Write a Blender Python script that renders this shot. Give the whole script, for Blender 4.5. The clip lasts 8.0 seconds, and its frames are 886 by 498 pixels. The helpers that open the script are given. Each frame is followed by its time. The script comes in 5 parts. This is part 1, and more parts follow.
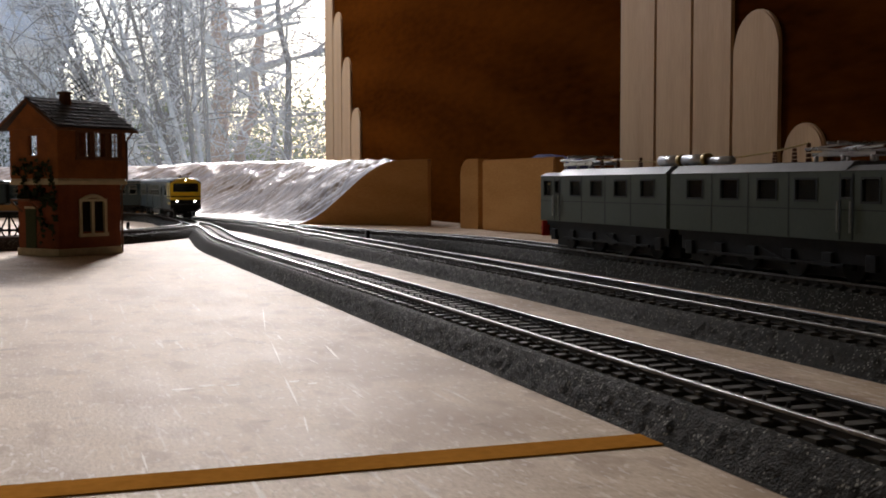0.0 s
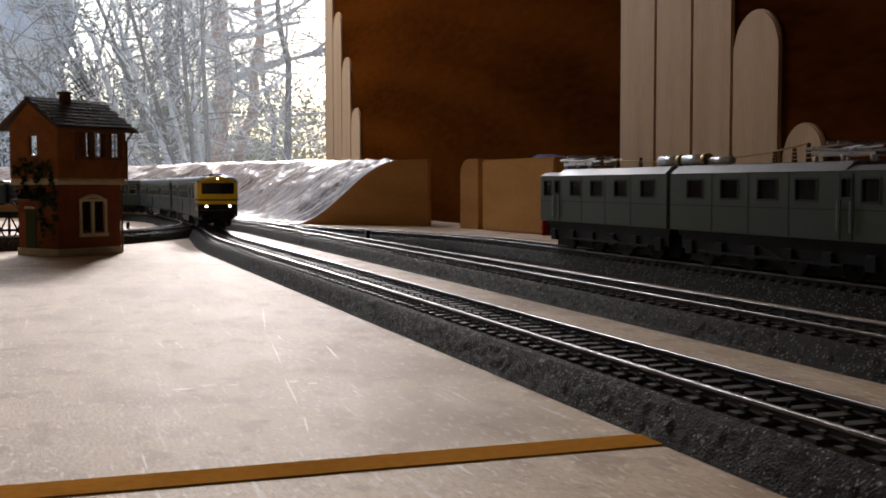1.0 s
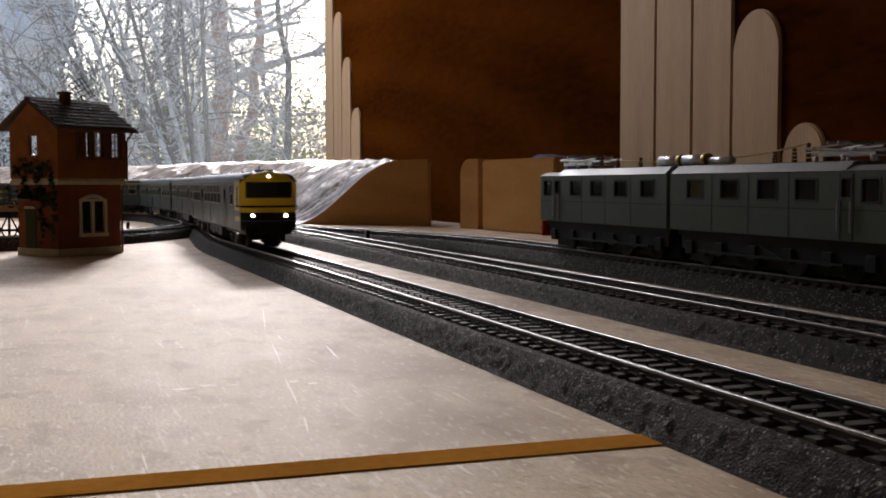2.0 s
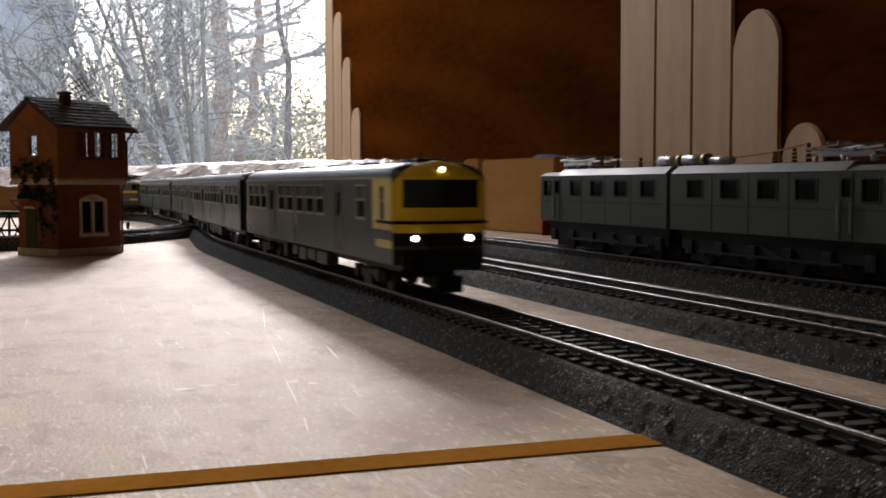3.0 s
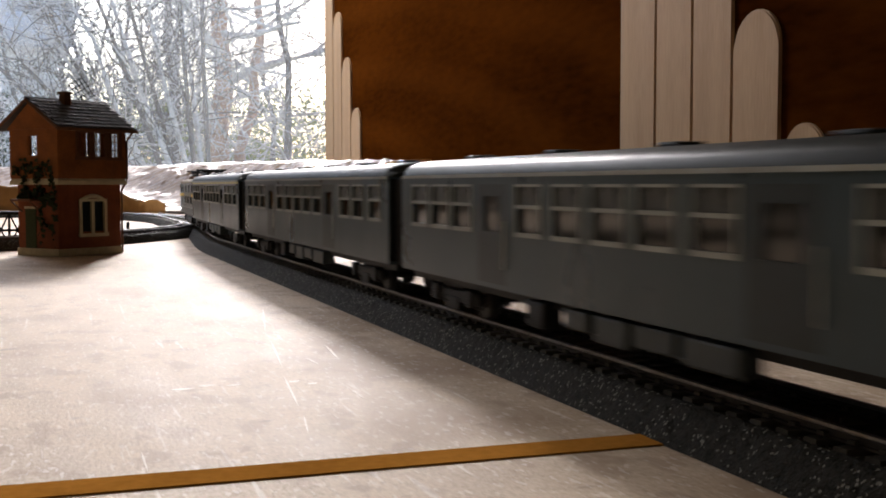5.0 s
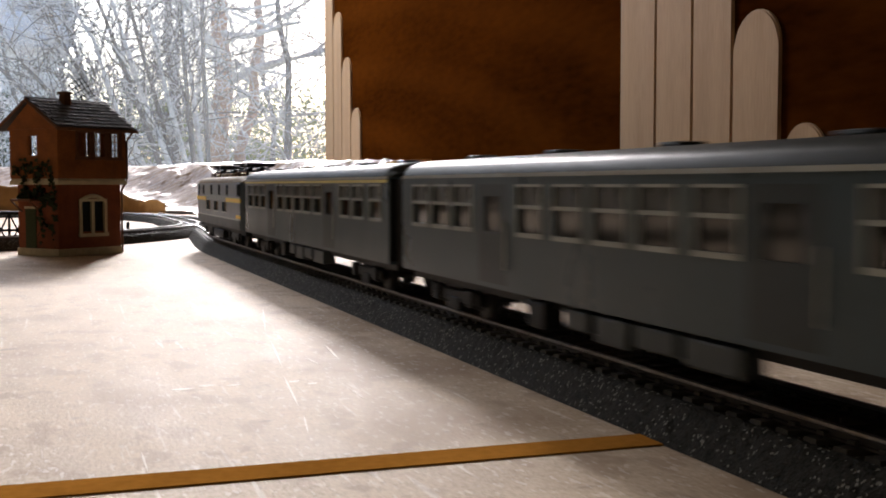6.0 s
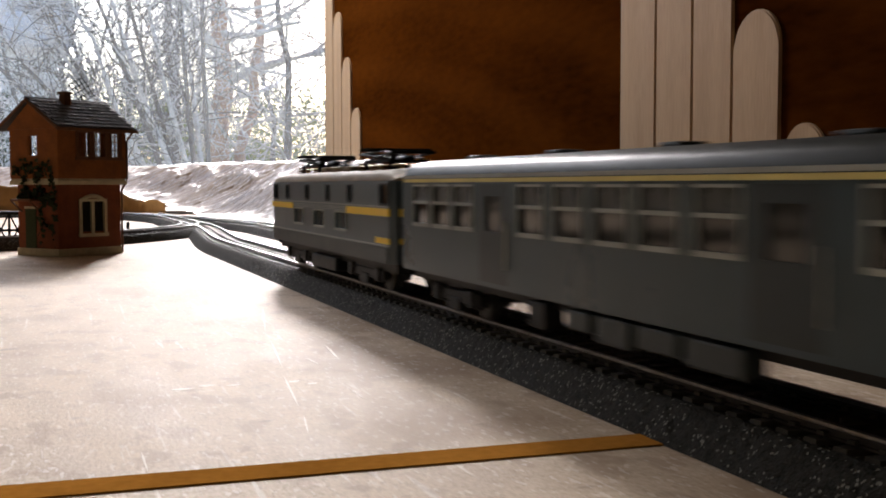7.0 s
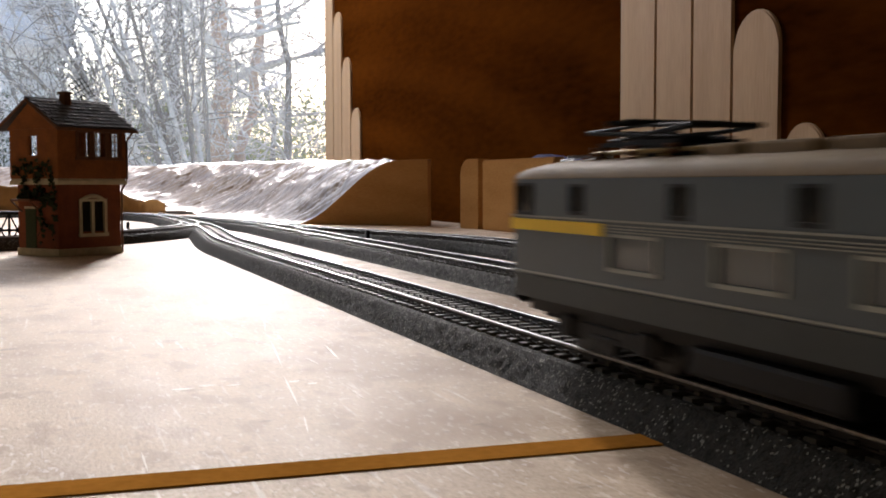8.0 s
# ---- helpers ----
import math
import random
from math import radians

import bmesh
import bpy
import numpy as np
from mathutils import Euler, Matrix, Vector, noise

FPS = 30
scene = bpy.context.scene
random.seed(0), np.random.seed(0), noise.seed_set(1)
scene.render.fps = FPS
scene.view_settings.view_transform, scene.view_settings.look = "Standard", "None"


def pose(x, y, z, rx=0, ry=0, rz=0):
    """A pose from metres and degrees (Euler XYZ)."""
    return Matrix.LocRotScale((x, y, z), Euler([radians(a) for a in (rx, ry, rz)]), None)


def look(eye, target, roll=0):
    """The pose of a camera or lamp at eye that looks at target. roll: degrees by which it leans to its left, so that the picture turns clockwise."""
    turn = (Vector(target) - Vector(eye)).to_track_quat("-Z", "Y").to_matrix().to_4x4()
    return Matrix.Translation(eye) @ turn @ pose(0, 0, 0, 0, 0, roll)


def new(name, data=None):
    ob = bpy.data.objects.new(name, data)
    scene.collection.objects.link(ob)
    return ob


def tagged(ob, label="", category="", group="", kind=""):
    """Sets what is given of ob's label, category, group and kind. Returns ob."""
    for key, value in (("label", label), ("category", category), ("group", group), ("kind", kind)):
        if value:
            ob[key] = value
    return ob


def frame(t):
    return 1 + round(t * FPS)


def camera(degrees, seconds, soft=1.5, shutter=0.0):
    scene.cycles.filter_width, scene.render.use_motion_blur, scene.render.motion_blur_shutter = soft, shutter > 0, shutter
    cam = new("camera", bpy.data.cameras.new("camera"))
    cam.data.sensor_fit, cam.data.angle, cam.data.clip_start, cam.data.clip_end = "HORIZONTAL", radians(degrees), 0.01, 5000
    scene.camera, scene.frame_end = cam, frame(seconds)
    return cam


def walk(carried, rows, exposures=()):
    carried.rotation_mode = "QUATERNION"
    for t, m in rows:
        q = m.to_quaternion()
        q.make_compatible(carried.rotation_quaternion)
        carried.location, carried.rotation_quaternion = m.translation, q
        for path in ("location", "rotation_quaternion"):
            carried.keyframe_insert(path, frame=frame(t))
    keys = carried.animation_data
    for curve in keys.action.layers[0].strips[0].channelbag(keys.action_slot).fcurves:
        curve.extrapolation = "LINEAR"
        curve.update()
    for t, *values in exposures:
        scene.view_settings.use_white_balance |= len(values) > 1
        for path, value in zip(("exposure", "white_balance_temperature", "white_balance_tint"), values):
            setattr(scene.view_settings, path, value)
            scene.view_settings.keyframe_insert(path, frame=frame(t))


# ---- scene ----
cam = camera(42.0, 8.0, soft=1.8, shutter=0.55)
EYE = Vector((0.0, 0.0, 0.0468))
YAW, PITCH, ROLL = 19.15, -3.206, -0.09


def ahead(yaw, pitch):
    a, b = radians(yaw), radians(pitch)
    return Vector((math.sin(a) * math.cos(b), math.cos(a) * math.cos(b), math.sin(b)))


VIEW = look(EYE, EYE + ahead(YAW, PITCH), ROLL)
walk(cam, [(0.0, VIEW), (8.0, VIEW)],
     exposures=[(0.0, 0.75, 6300, 14.5), (2.6, 0.78, 6300, 14.5), (3.6, 1.08, 6300, 14.5), (4.2, 1.16, 6300, 14.5), (6.8, 1.21, 6300, 14.5), (8.0, 1.22, 6300, 14.5)])

# ---- daylight ----
SUN_AZ, SUN_EL = 12.3, 20.5
world = bpy.data.worlds.new("World")
scene.world = world
world.use_nodes = True
wt = world.node_tree
sky = wt.nodes.new("ShaderNodeTexSky")
sky.sky_type = "NISHITA"
sky.sun_disc = False
sky.sun_elevation, sky.sun_rotation = radians(SUN_EL), radians(SUN_AZ)
sky.dust_density, sky.air_density, sky.ozone_density = 0.5, 1.0, 1.6
wt.links.new(sky.outputs[0], wt.nodes["Background"].inputs[0])
wt.nodes["Background"].inputs[1].default_value = 0.15

sun = new("sun", bpy.data.lights.new("sun", "SUN"))
sun.data.energy, sun.data.angle, sun.data.color = 4.2, radians(6.0), (1.0, 0.94, 0.88)
sun.matrix_world = look((0, 0, 3), Vector((0, 0, 3)) - Vector((math.sin(radians(SUN_AZ)) * math.cos(radians(SUN_EL)), math.cos(radians(SUN_AZ)) * math.cos(radians(SUN_EL)), math.sin(radians(SUN_EL)))))
# the sky's light through the upper part of the window, above what the camera sees
pane_light = new("window_daylight", bpy.data.lights.new("window_daylight", "AREA"))
pane_light.data.shape, pane_light.data.size, pane_light.data.size_y = "RECTANGLE", 1.3, 0.46
pane_light.data.energy, pane_light.data.color = 12, (1.0, 0.98, 0.97)
pane_light.matrix_world = look((-0.05, 2.63, 1.14), (0.0, 0.5, 0.0))


# ---- materials ----
def material(name, color, rough=0.6, metal=0.0, second=None, scale=60.0, fine=600.0, bump=0.15, depth=0.0004, stretch=(1, 1, 1), spec=0.22, island=0.0, emit=0.0):
    m = bpy.data.materials.new(name)
    m.use_nodes = True
    nt = m.node_tree
    n, ln = nt.nodes, nt.links
    b = n["Principled BSDF"]
    second = second or tuple(c * 0.72 for c in color)
    tc = n.new("ShaderNodeTexCoord")
    mp = n.new("ShaderNodeMapping")
    mp.inputs["Scale"].default_value = stretch
    ln.new(tc.outputs["Object"], mp.inputs[0])
    big = n.new("ShaderNodeTexNoise")
    big.inputs["Scale"].default_value, big.inputs["Detail"].default_value = scale, 6
    small = n.new("ShaderNodeTexNoise")
    small.inputs["Scale"].default_value, small.inputs["Detail"].default_value = fine, 4
    for t in (big, small):
        ln.new(mp.outputs[0], t.inputs["Vector"])
    mix = n.new("ShaderNodeMix")
    mix.data_type = "RGBA"
    mix.inputs[6].default_value, mix.inputs[7].default_value = (*second, 1), (*color, 1)
    ramp = n.new("ShaderNodeMapRange")
    ramp.inputs["From Min"].default_value, ramp.inputs["From Max"].default_value = 0.32, 0.62
    add = n.new("ShaderNodeMath")
    add.operation = "MULTIPLY_ADD"
    add.inputs[1].default_value, add.inputs[2].default_value = 0.4, 0.0
    ln.new(small.outputs[0], add.inputs[0])
    half = n.new("ShaderNodeMath")
    half.operation = "MULTIPLY_ADD"
    half.inputs[1].default_value = 0.6
    ln.new(big.outputs[0], half.inputs[0])
    ln.new(add.outputs[0], half.inputs[2])
    ln.new(half.outputs[0], ramp.inputs[0])
    ln.new(ramp.outputs[0], mix.inputs[0])
    out = mix.outputs[2]
    if island:
        info = n.new("ShaderNodeObjectInfo")
        hs = n.new("ShaderNodeHueSaturation")
        mr = n.new("ShaderNodeMapRange")
        mr.inputs["To Min"].default_value, mr.inputs["To Max"].default_value = 1 - island, 1 + island
        ln.new(info.outputs["Random"], mr.inputs[0])
        ln.new(mr.outputs[0], hs.inputs["Value"])
        ln.new(out, hs.inputs["Color"])
        out = hs.outputs[0]
    ln.new(out, b.inputs["Base Color"])
    rr = n.new("ShaderNodeMapRange")
    rr.inputs["To Min"].default_value, rr.inputs["To Max"].default_value = max(rough - 0.1, 0.03), min(rough + 0.1, 1)
    ln.new(big.outputs[0], rr.inputs[0])
    ln.new(rr.outputs[0], b.inputs["Roughness"])
    b.inputs["Metallic"].default_value = metal
    b.inputs["Specular IOR Level"].default_value = spec
    if bump:
        bp = n.new("ShaderNodeBump")
        bp.inputs["Strength"].default_value, bp.inputs["Distance"].default_value = bump, depth
        ln.new(small.outputs[0], bp.inputs["Height"])
        ln.new(bp.outputs[0], b.inputs["Normal"])
    if emit:
        b.inputs["Emission Color"].default_value, b.inputs["Emission Strength"].default_value = (1.0, 0.93, 0.75, 1), emit
    return m


def clear_glass(name, tint, keep):
    m = bpy.data.materials.new(name)
    m.use_nodes = True
    n, ln = m.node_tree.nodes, m.node_tree.links
    gl = n["Principled BSDF"]
    gl.inputs["Base Color"].default_value, gl.inputs["Roughness"].default_value = (*tint, 1), 0.08
    tr = n.new("ShaderNodeBsdfTransparent")
    mx = n.new("ShaderNodeMixShader")
    mx.inputs[0].default_value = keep
    ln.new(tr.outputs[0], mx.inputs[1])
    ln.new(gl.outputs[0], mx.inputs[2])
    ln.new(mx.outputs[0], n["Material Output"].inputs[0])
    return m


def veiled_glass():
    """Clear glass with a thin uneven scattering film, added for the veiling glare."""
    m = bpy.data.materials.new("veiled_pane")
    m.use_nodes = True
    n, ln = m.node_tree.nodes, m.node_tree.links
    tr = n.new("ShaderNodeBsdfTransparent")
    du = n.new("ShaderNodeBsdfTranslucent")
    du.inputs[0].default_value = (1.0, 0.99, 0.97, 1)
    tc = n.new("ShaderNodeTexCoord")
    t = n.new("ShaderNodeTexNoise")
    t.inputs["Scale"].default_value, t.inputs["Detail"].default_value = 3.0, 5
    ln.new(tc.outputs["Object"], t.inputs["Vector"])
    r = n.new("ShaderNodeMapRange")
    r.inputs["From Min"].default_value, r.inputs["From Max"].default_value = 0.3, 0.75
    r.inputs["To Min"].default_value, r.inputs["To Max"].default_value = 0.024, 0.08
    ln.new(t.outputs[0], r.inputs[0])
    mx = n.new("ShaderNodeMixShader")
    ln.new(r.outputs[0], mx.inputs[0])
    ln.new(tr.outputs[0], mx.inputs[1])
    ln.new(du.outputs[0], mx.inputs[2])
    ln.new(mx.outputs[0], n["Material Output"].inputs[0])
    return m


def ballast_material():
    m = material("ballast_grey", (0.044, 0.041, 0.033), 0.7, second=(0.0105, 0.0097, 0.0078), scale=700, fine=1500, bump=0.9, depth=0.0006, spec=0.02)
    nt = m.node_tree
    n, ln = nt.nodes, nt.links
    b = n["Principled BSDF"]
    old = b.inputs["Base Color"].links[0].from_socket
    # sparse pale specks: glints on the grains, put into the colour
    tc = n.new("ShaderNodeTexCoord")
    v = n.new("ShaderNodeTexVoronoi")
    v.inputs["Scale"].default_value = 2000
    ln.new(tc.outputs["Object"], v.inputs["Vector"])
    gt = n.new("ShaderNodeMath")
    gt.operation = "GREATER_THAN"
    gt.inputs[1].default_value = 0.94
    sep = n.new("ShaderNodeSeparateColor")
    ln.new(v.outputs["Color"], sep.inputs[0])
    ln.new(sep.outputs[0], gt.inputs[0])
    mx = n.new("ShaderNodeMix")
    mx.data_type = "RGBA"
    mx.inputs[7].default_value = (0.2, 0.19, 0.16, 1)
    ln.new(gt.outputs[0], mx.inputs[0])
    ln.new(old, mx.inputs[6])
    ln.new(mx.outputs[2], b.inputs["Base Color"])
    return m


def plywood_material():
    m = material("pale_plywood", (0.66, 0.525, 0.38), 0.67, second=(0.42, 0.305, 0.195), scale=34, fine=620, bump=0.22, depth=0.0004, stretch=(2.0, 0.8, 1), spec=0.095)
    nt = m.node_tree
    n, ln = nt.nodes, nt.links
    b = n["Principled BSDF"]
    old = b.inputs["Base Color"].links[0].from_socket
    tc = n.new("ShaderNodeTexCoord")
    last = old
    # short pale scuffs in two directions, and brown blotches
    for rot, sc, lo, col, amount in ((12, (420, 22, 1), 0.64, (0.84, 0.77, 0.68, 1), 0.65), (-28, (380, 16, 1), 0.66, (0.84, 0.77, 0.68, 1), 0.6), (75, (300, 30, 1), 0.68, (0.82, 0.75, 0.66, 1), 0.4), (0, (17, 11, 1), 0.52, (0.33, 0.225, 0.14, 1), 0.62), (15, (110, 60, 1), 0.55, (0.36, 0.25, 0.165, 1), 0.55), (0, (70, 90, 1), 0.67, (0.2, 0.14, 0.09, 1), 0.7), (8, (900, 260, 1), 0.56, (0.4, 0.29, 0.19, 1), 0.4), (-6, (700, 210, 1), 0.58, (0.82, 0.74, 0.64, 1), 0.45)):
        mp = n.new("ShaderNodeMapping")
        mp.inputs["Rotation"].default_value = (0, 0, radians(rot))
        mp.inputs["Scale"].default_value = sc
        ln.new(tc.outputs["Object"], mp.inputs[0])
        t = n.new("ShaderNodeTexNoise")
        t.inputs["Scale"].default_value, t.inputs["Detail"].default_value = 1, 3
        ln.new(mp.outputs[0], t.inputs["Vector"])
        r = n.new("ShaderNodeMapRange")
        r.inputs["From Min"].default_value, r.inputs["From Max"].default_value, r.inputs["To Max"].default_value = lo, lo + 0.08, amount
        ln.new(t.outputs[0], r.inputs[0])
        mx = n.new("ShaderNodeMix")
        mx.data_type = "RGBA"
        mx.inputs[7].default_value = col
        ln.new(r.outputs[0], mx.inputs[0])
        ln.new(last, mx.inputs[6])
        last = mx.outputs[2]
    ln.new(last, b.inputs["Base Color"])
    return m


def panel_material():
    """Dark varnished wood with broad, arching paler rings."""
    m = material("dark_varnished_wood", (0.07, 0.0185, 0.002), 0.5, second=(0.024, 0.0062, 0.001), scale=2.0, fine=30, bump=0.03, depth=0.0005, stretch=(1, 1, 4), spec=0.0)
    n, ln = m.node_tree.nodes, m.node_tree.links
    b = n["Principled BSDF"]
    old = b.inputs["Base Color"].links[0].from_socket
    tc = n.new("ShaderNodeTexCoord")
    mp = n.new("ShaderNodeMapping")
    mp.inputs["Location"].default_value, mp.inputs["Scale"].default_value = (0, -1.6, 0.55), (1, 0.55, 2.0)
    ln.new(tc.outputs["Object"], mp.inputs[0])
    w = n.new("ShaderNodeTexWave")
    w.wave_type, w.rings_direction = "RINGS", "X"
    w.inputs["Scale"].default_value, w.inputs["Distortion"].default_value, w.inputs["Detail"].default_value, w.inputs["Detail Scale"].default_value = 1.5, 3.5, 3, 0.7
    ln.new(mp.outputs[0], w.inputs["Vector"])
    r = n.new("ShaderNodeMapRange")
    r.inputs["From Min"].default_value, r.inputs["From Max"].default_value, r.inputs["To Max"].default_value = 0.35, 1.0, 0.3
    ln.new(w.outputs[1], r.inputs[0])
    mx = n.new("ShaderNodeMix")
    mx.data_type = "RGBA"
    mx.inputs[7].default_value = (0.12, 0.034, 0.0045, 1)
    ln.new(r.outputs[0], mx.inputs[0])
    ln.new(old, mx.inputs[6])
    ln.new(mx.outputs[2], b.inputs["Base Color"])
    return m


PLY = plywood_material()
PLY_EDGE = material("ochre_joint_strip", (0.46, 0.2, 0.035), 0.8, second=(0.32, 0.135, 0.022), scale=40, fine=500, spec=0.0)
BALLAST = ballast_material()
SLEEPER = material("sleeper_plastic", (0.085, 0.077, 0.064), 0.55, second=(0.045, 0.041, 0.034), scale=300, fine=1800, bump=0.4, depth=0.0002, island=0.25, spec=0.05)
RAIL = material("nickel_rail", (0.31, 0.305, 0.295), 0.42, 1.0, second=(0.12, 0.115, 0.108), scale=160, fine=700, bump=0.15)
RAIL_FOOT = material("dark_rail_foot", (0.07, 0.063, 0.056), 0.6, 0.2, scale=200, spec=0.15)
PINE = material("pale_pine", (0.5, 0.33, 0.185), 0.5, second=(0.37, 0.225, 0.115), scale=6, fine=90, bump=0.12, depth=0.0005, stretch=(6, 6, 0.5), spec=0.09)
PANEL = panel_material()
BLOCK = material("pine_block", (0.5, 0.27, 0.1), 0.5, second=(0.38, 0.19, 0.065), scale=9, fine=200, bump=0.15, stretch=(1, 1, 5), spec=0.0)
CRAFT = material("crumpled_paper", (0.2, 0.125, 0.066), 0.38, second=(0.085, 0.05, 0.025), scale=14, fine=60, bump=0.25, depth=0.004, spec=0.16)
HILLWALL = material("brown_card", (0.38, 0.21, 0.08), 0.6, second=(0.28, 0.15, 0.055), scale=10, fine=90, bump=0.3, depth=0.002, spec=0.0)
BRICK = material("orange_brick_wall", (0.25, 0.085, 0.02), 0.8, second=(0.15, 0.047, 0.013), scale=120, fine=900, bump=0.5)
BRICK_LOW = material("red_brick_wall", (0.2, 0.055, 0.02), 0.8, second=(0.12, 0.034, 0.014), scale=120, fine=900, bump=0.5)
CREAM = material("cream_trim", (0.5, 0.42, 0.27), 0.7, scale=200)
TIMBER = material("brown_timber", (0.13, 0.055, 0.025), 0.7, scale=200)
TILE = material("grey_roof_tile", (0.075, 0.068, 0.068), 0.75, second=(0.04, 0.036, 0.036), scale=300, fine=1400, bump=0.4, island=0.3, spec=0.15)
SCUFF = material("pale_scuff", (0.84, 0.76, 0.66), 0.6, second=(0.72, 0.62, 0.5), scale=200, bump=0, spec=0.09)
LEAFGREEN = material("ivy_green", (0.035, 0.045, 0.018), 0.8, scale=300)
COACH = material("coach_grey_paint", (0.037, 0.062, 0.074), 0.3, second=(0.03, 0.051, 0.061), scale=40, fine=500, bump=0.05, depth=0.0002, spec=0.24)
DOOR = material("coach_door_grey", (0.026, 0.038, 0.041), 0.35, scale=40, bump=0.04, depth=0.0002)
COACH_LOW = material("coach_dark_paint", (0.05, 0.06, 0.06), 0.45, scale=60)
ROOF = material("coach_roof_paint", (0.034, 0.039, 0.034), 0.45, second=(0.02, 0.023, 0.02), scale=50, fine=500, bump=0.06, spec=0.06)
PANE_GREY = material("grey_upper_pane", (0.06, 0.068, 0.066), 0.3, second=(0.03, 0.036, 0.035), scale=120, fine=700, bump=0.05, spec=0.3)
FRAMEMETAL = material("window_frame_metal", (0.34, 0.36, 0.33), 0.35, 0.4, scale=200, bump=0)
YELLOW = material("signal_yellow_paint", (0.88, 0.6, 0.03), 0.35, second=(0.8, 0.54, 0.025), scale=60, bump=0.03)
YELLOW_PALE = material("pale_yellow_paint", (0.68, 0.58, 0.2), 0.4, scale=60, bump=0.03)
BLACK = material("black_plastic", (0.014, 0.014, 0.014), 0.65, second=(0.007, 0.007, 0.007), scale=200, bump=0.1, spec=0.08)
UNDER = material("underframe_black", (0.014, 0.014, 0.014), 0.5, second=(0.007, 0.007, 0.007), scale=200, bump=0.2, spec=0.15)
STEEL = material("wheel_steel", (0.05, 0.049, 0.047), 0.5, 0.4, scale=200)
LOCO = material("loco_blue_grey_paint", (0.066, 0.092, 0.11), 0.32, second=(0.052, 0.075, 0.09), scale=40, bump=0.04, spec=0.42)
LOCO_ROOF = material("loco_roof_paint", (0.26, 0.2, 0.125), 0.7, second=(0.15, 0.11, 0.066), scale=60, bump=0.2, spec=0.06)
DM = material("grey_green_paint", (0.072, 0.09, 0.068), 0.42, second=(0.056, 0.072, 0.054), scale=30, bump=0.04)
DM_ROOF = material("grey_roof_paint", (0.15, 0.152, 0.148), 0.4, scale=60, bump=0.05)
DM_FRAME = material("dark_window_rubber", (0.03, 0.035, 0.033), 0.5, scale=200)
RED = material("buffer_beam_red", (0.45, 0.02, 0.012), 0.45, scale=90)
SILVER = material("silver_air_tank", (0.55, 0.55, 0.56), 0.3, 0.8, scale=100, bump=0.03)
BRASS = material("brass_fitting", (0.42, 0.29, 0.1), 0.4, 0.7, scale=150)
GLASS_DARK = clear_glass("tinted_window", (0.012, 0.014, 0.014), 0.93)
FOIL = material("polished_louvre", (0.066, 0.092, 0.11), 0.08, second=(0.058, 0.08, 0.096), scale=200, bump=0.0, spec=0.5)
FOIL.node_tree.nodes["Principled BSDF"].inputs["IOR"].default_value = 1.55
GLASS_CLEAR = clear_glass("clear_window", (0.02, 0.02, 0.02), 0.18)
LAMP = material("lamp_glow", (1, 0.95, 0.8), 0.3, bump=0, emit=6.0)
BLUE = material("blue_cloth", (0.018, 0.018, 0.08), 0.8, scale=60)
WALLPAINT = material("room_plaster", (0.6, 0.56, 0.48), 0.9, scale=4, fine=120)
FLOORWOOD = material("room_floor", (0.22, 0.14, 0.08), 0.5, scale=5, fine=90, stretch=(8, 1, 1))
BARK = material("bark", (0.24, 0.21, 0.2), 0.8, second=(0.1, 0.085, 0.08), scale=14, fine=90, bump=0.6, depth=0.01)
BARK_RED = material("red_bark", (0.55, 0.36, 0.27), 0.8, second=(0.3, 0.17, 0.12), scale=10, fine=80, bump=0.6, depth=0.01)
TWIG = material("twig_bark", (0.8, 0.76, 0.76), 0.4, second=(0.26, 0.24, 0.23), scale=5, fine=40, bump=0.2, spec=0.5)
FOLIAGE = material("evergreen_leaf", (0.07, 0.085, 0.045), 0.6, second=(0.035, 0.045, 0.025), scale=3, fine=20, bump=0)
FOLIAGE_PALE = material("pale_shrub_leaf", (0.28, 0.29, 0.1), 0.6, second=(0.16, 0.18, 0.07), scale=3, fine=20, bump=0)
THICKET = material("grey_brown_thicket", (0.45, 0.43, 0.4), 0.9, second=(0.28, 0.265, 0.24), scale=2, fine=12, bump=0)
GRASS = material("lawn", (0.12, 0.15, 0.05), 0.9, second=(0.07, 0.09, 0.03), scale=1.5, fine=30, bump=0.3, depth=0.02)
HOUSEWALL = material("house_boarding", (0.8, 0.79, 0.8), 0.9, scale=2, fine=40)
SLATE = material("house_slate", (0.62, 0.62, 0.68), 0.4, second=(0.4, 0.41, 0.46), scale=4, fine=40, island=0.2)


# ---- mesh helpers ----
def mesh(name, bm, mats):
    me = bpy.data.meshes.new(name)
    bm.normal_update()
    bm.to_mesh(me)
    bm.free()
    for m in mats if isinstance(mats, (list, tuple)) else [mats]:
        me.materials.append(m)
    return me


def part(name, bm, mats, parent, label="", data=None):
    ob = new(name, data or mesh(name, bm, mats))
    ob.parent = parent
    return tagged(ob, label)


def place(ob, x=0.0, y=0.0, z=0.0, rz=0.0):
    ob.matrix_basis = pose(x, y, z, 0, 0, rz)
    return ob


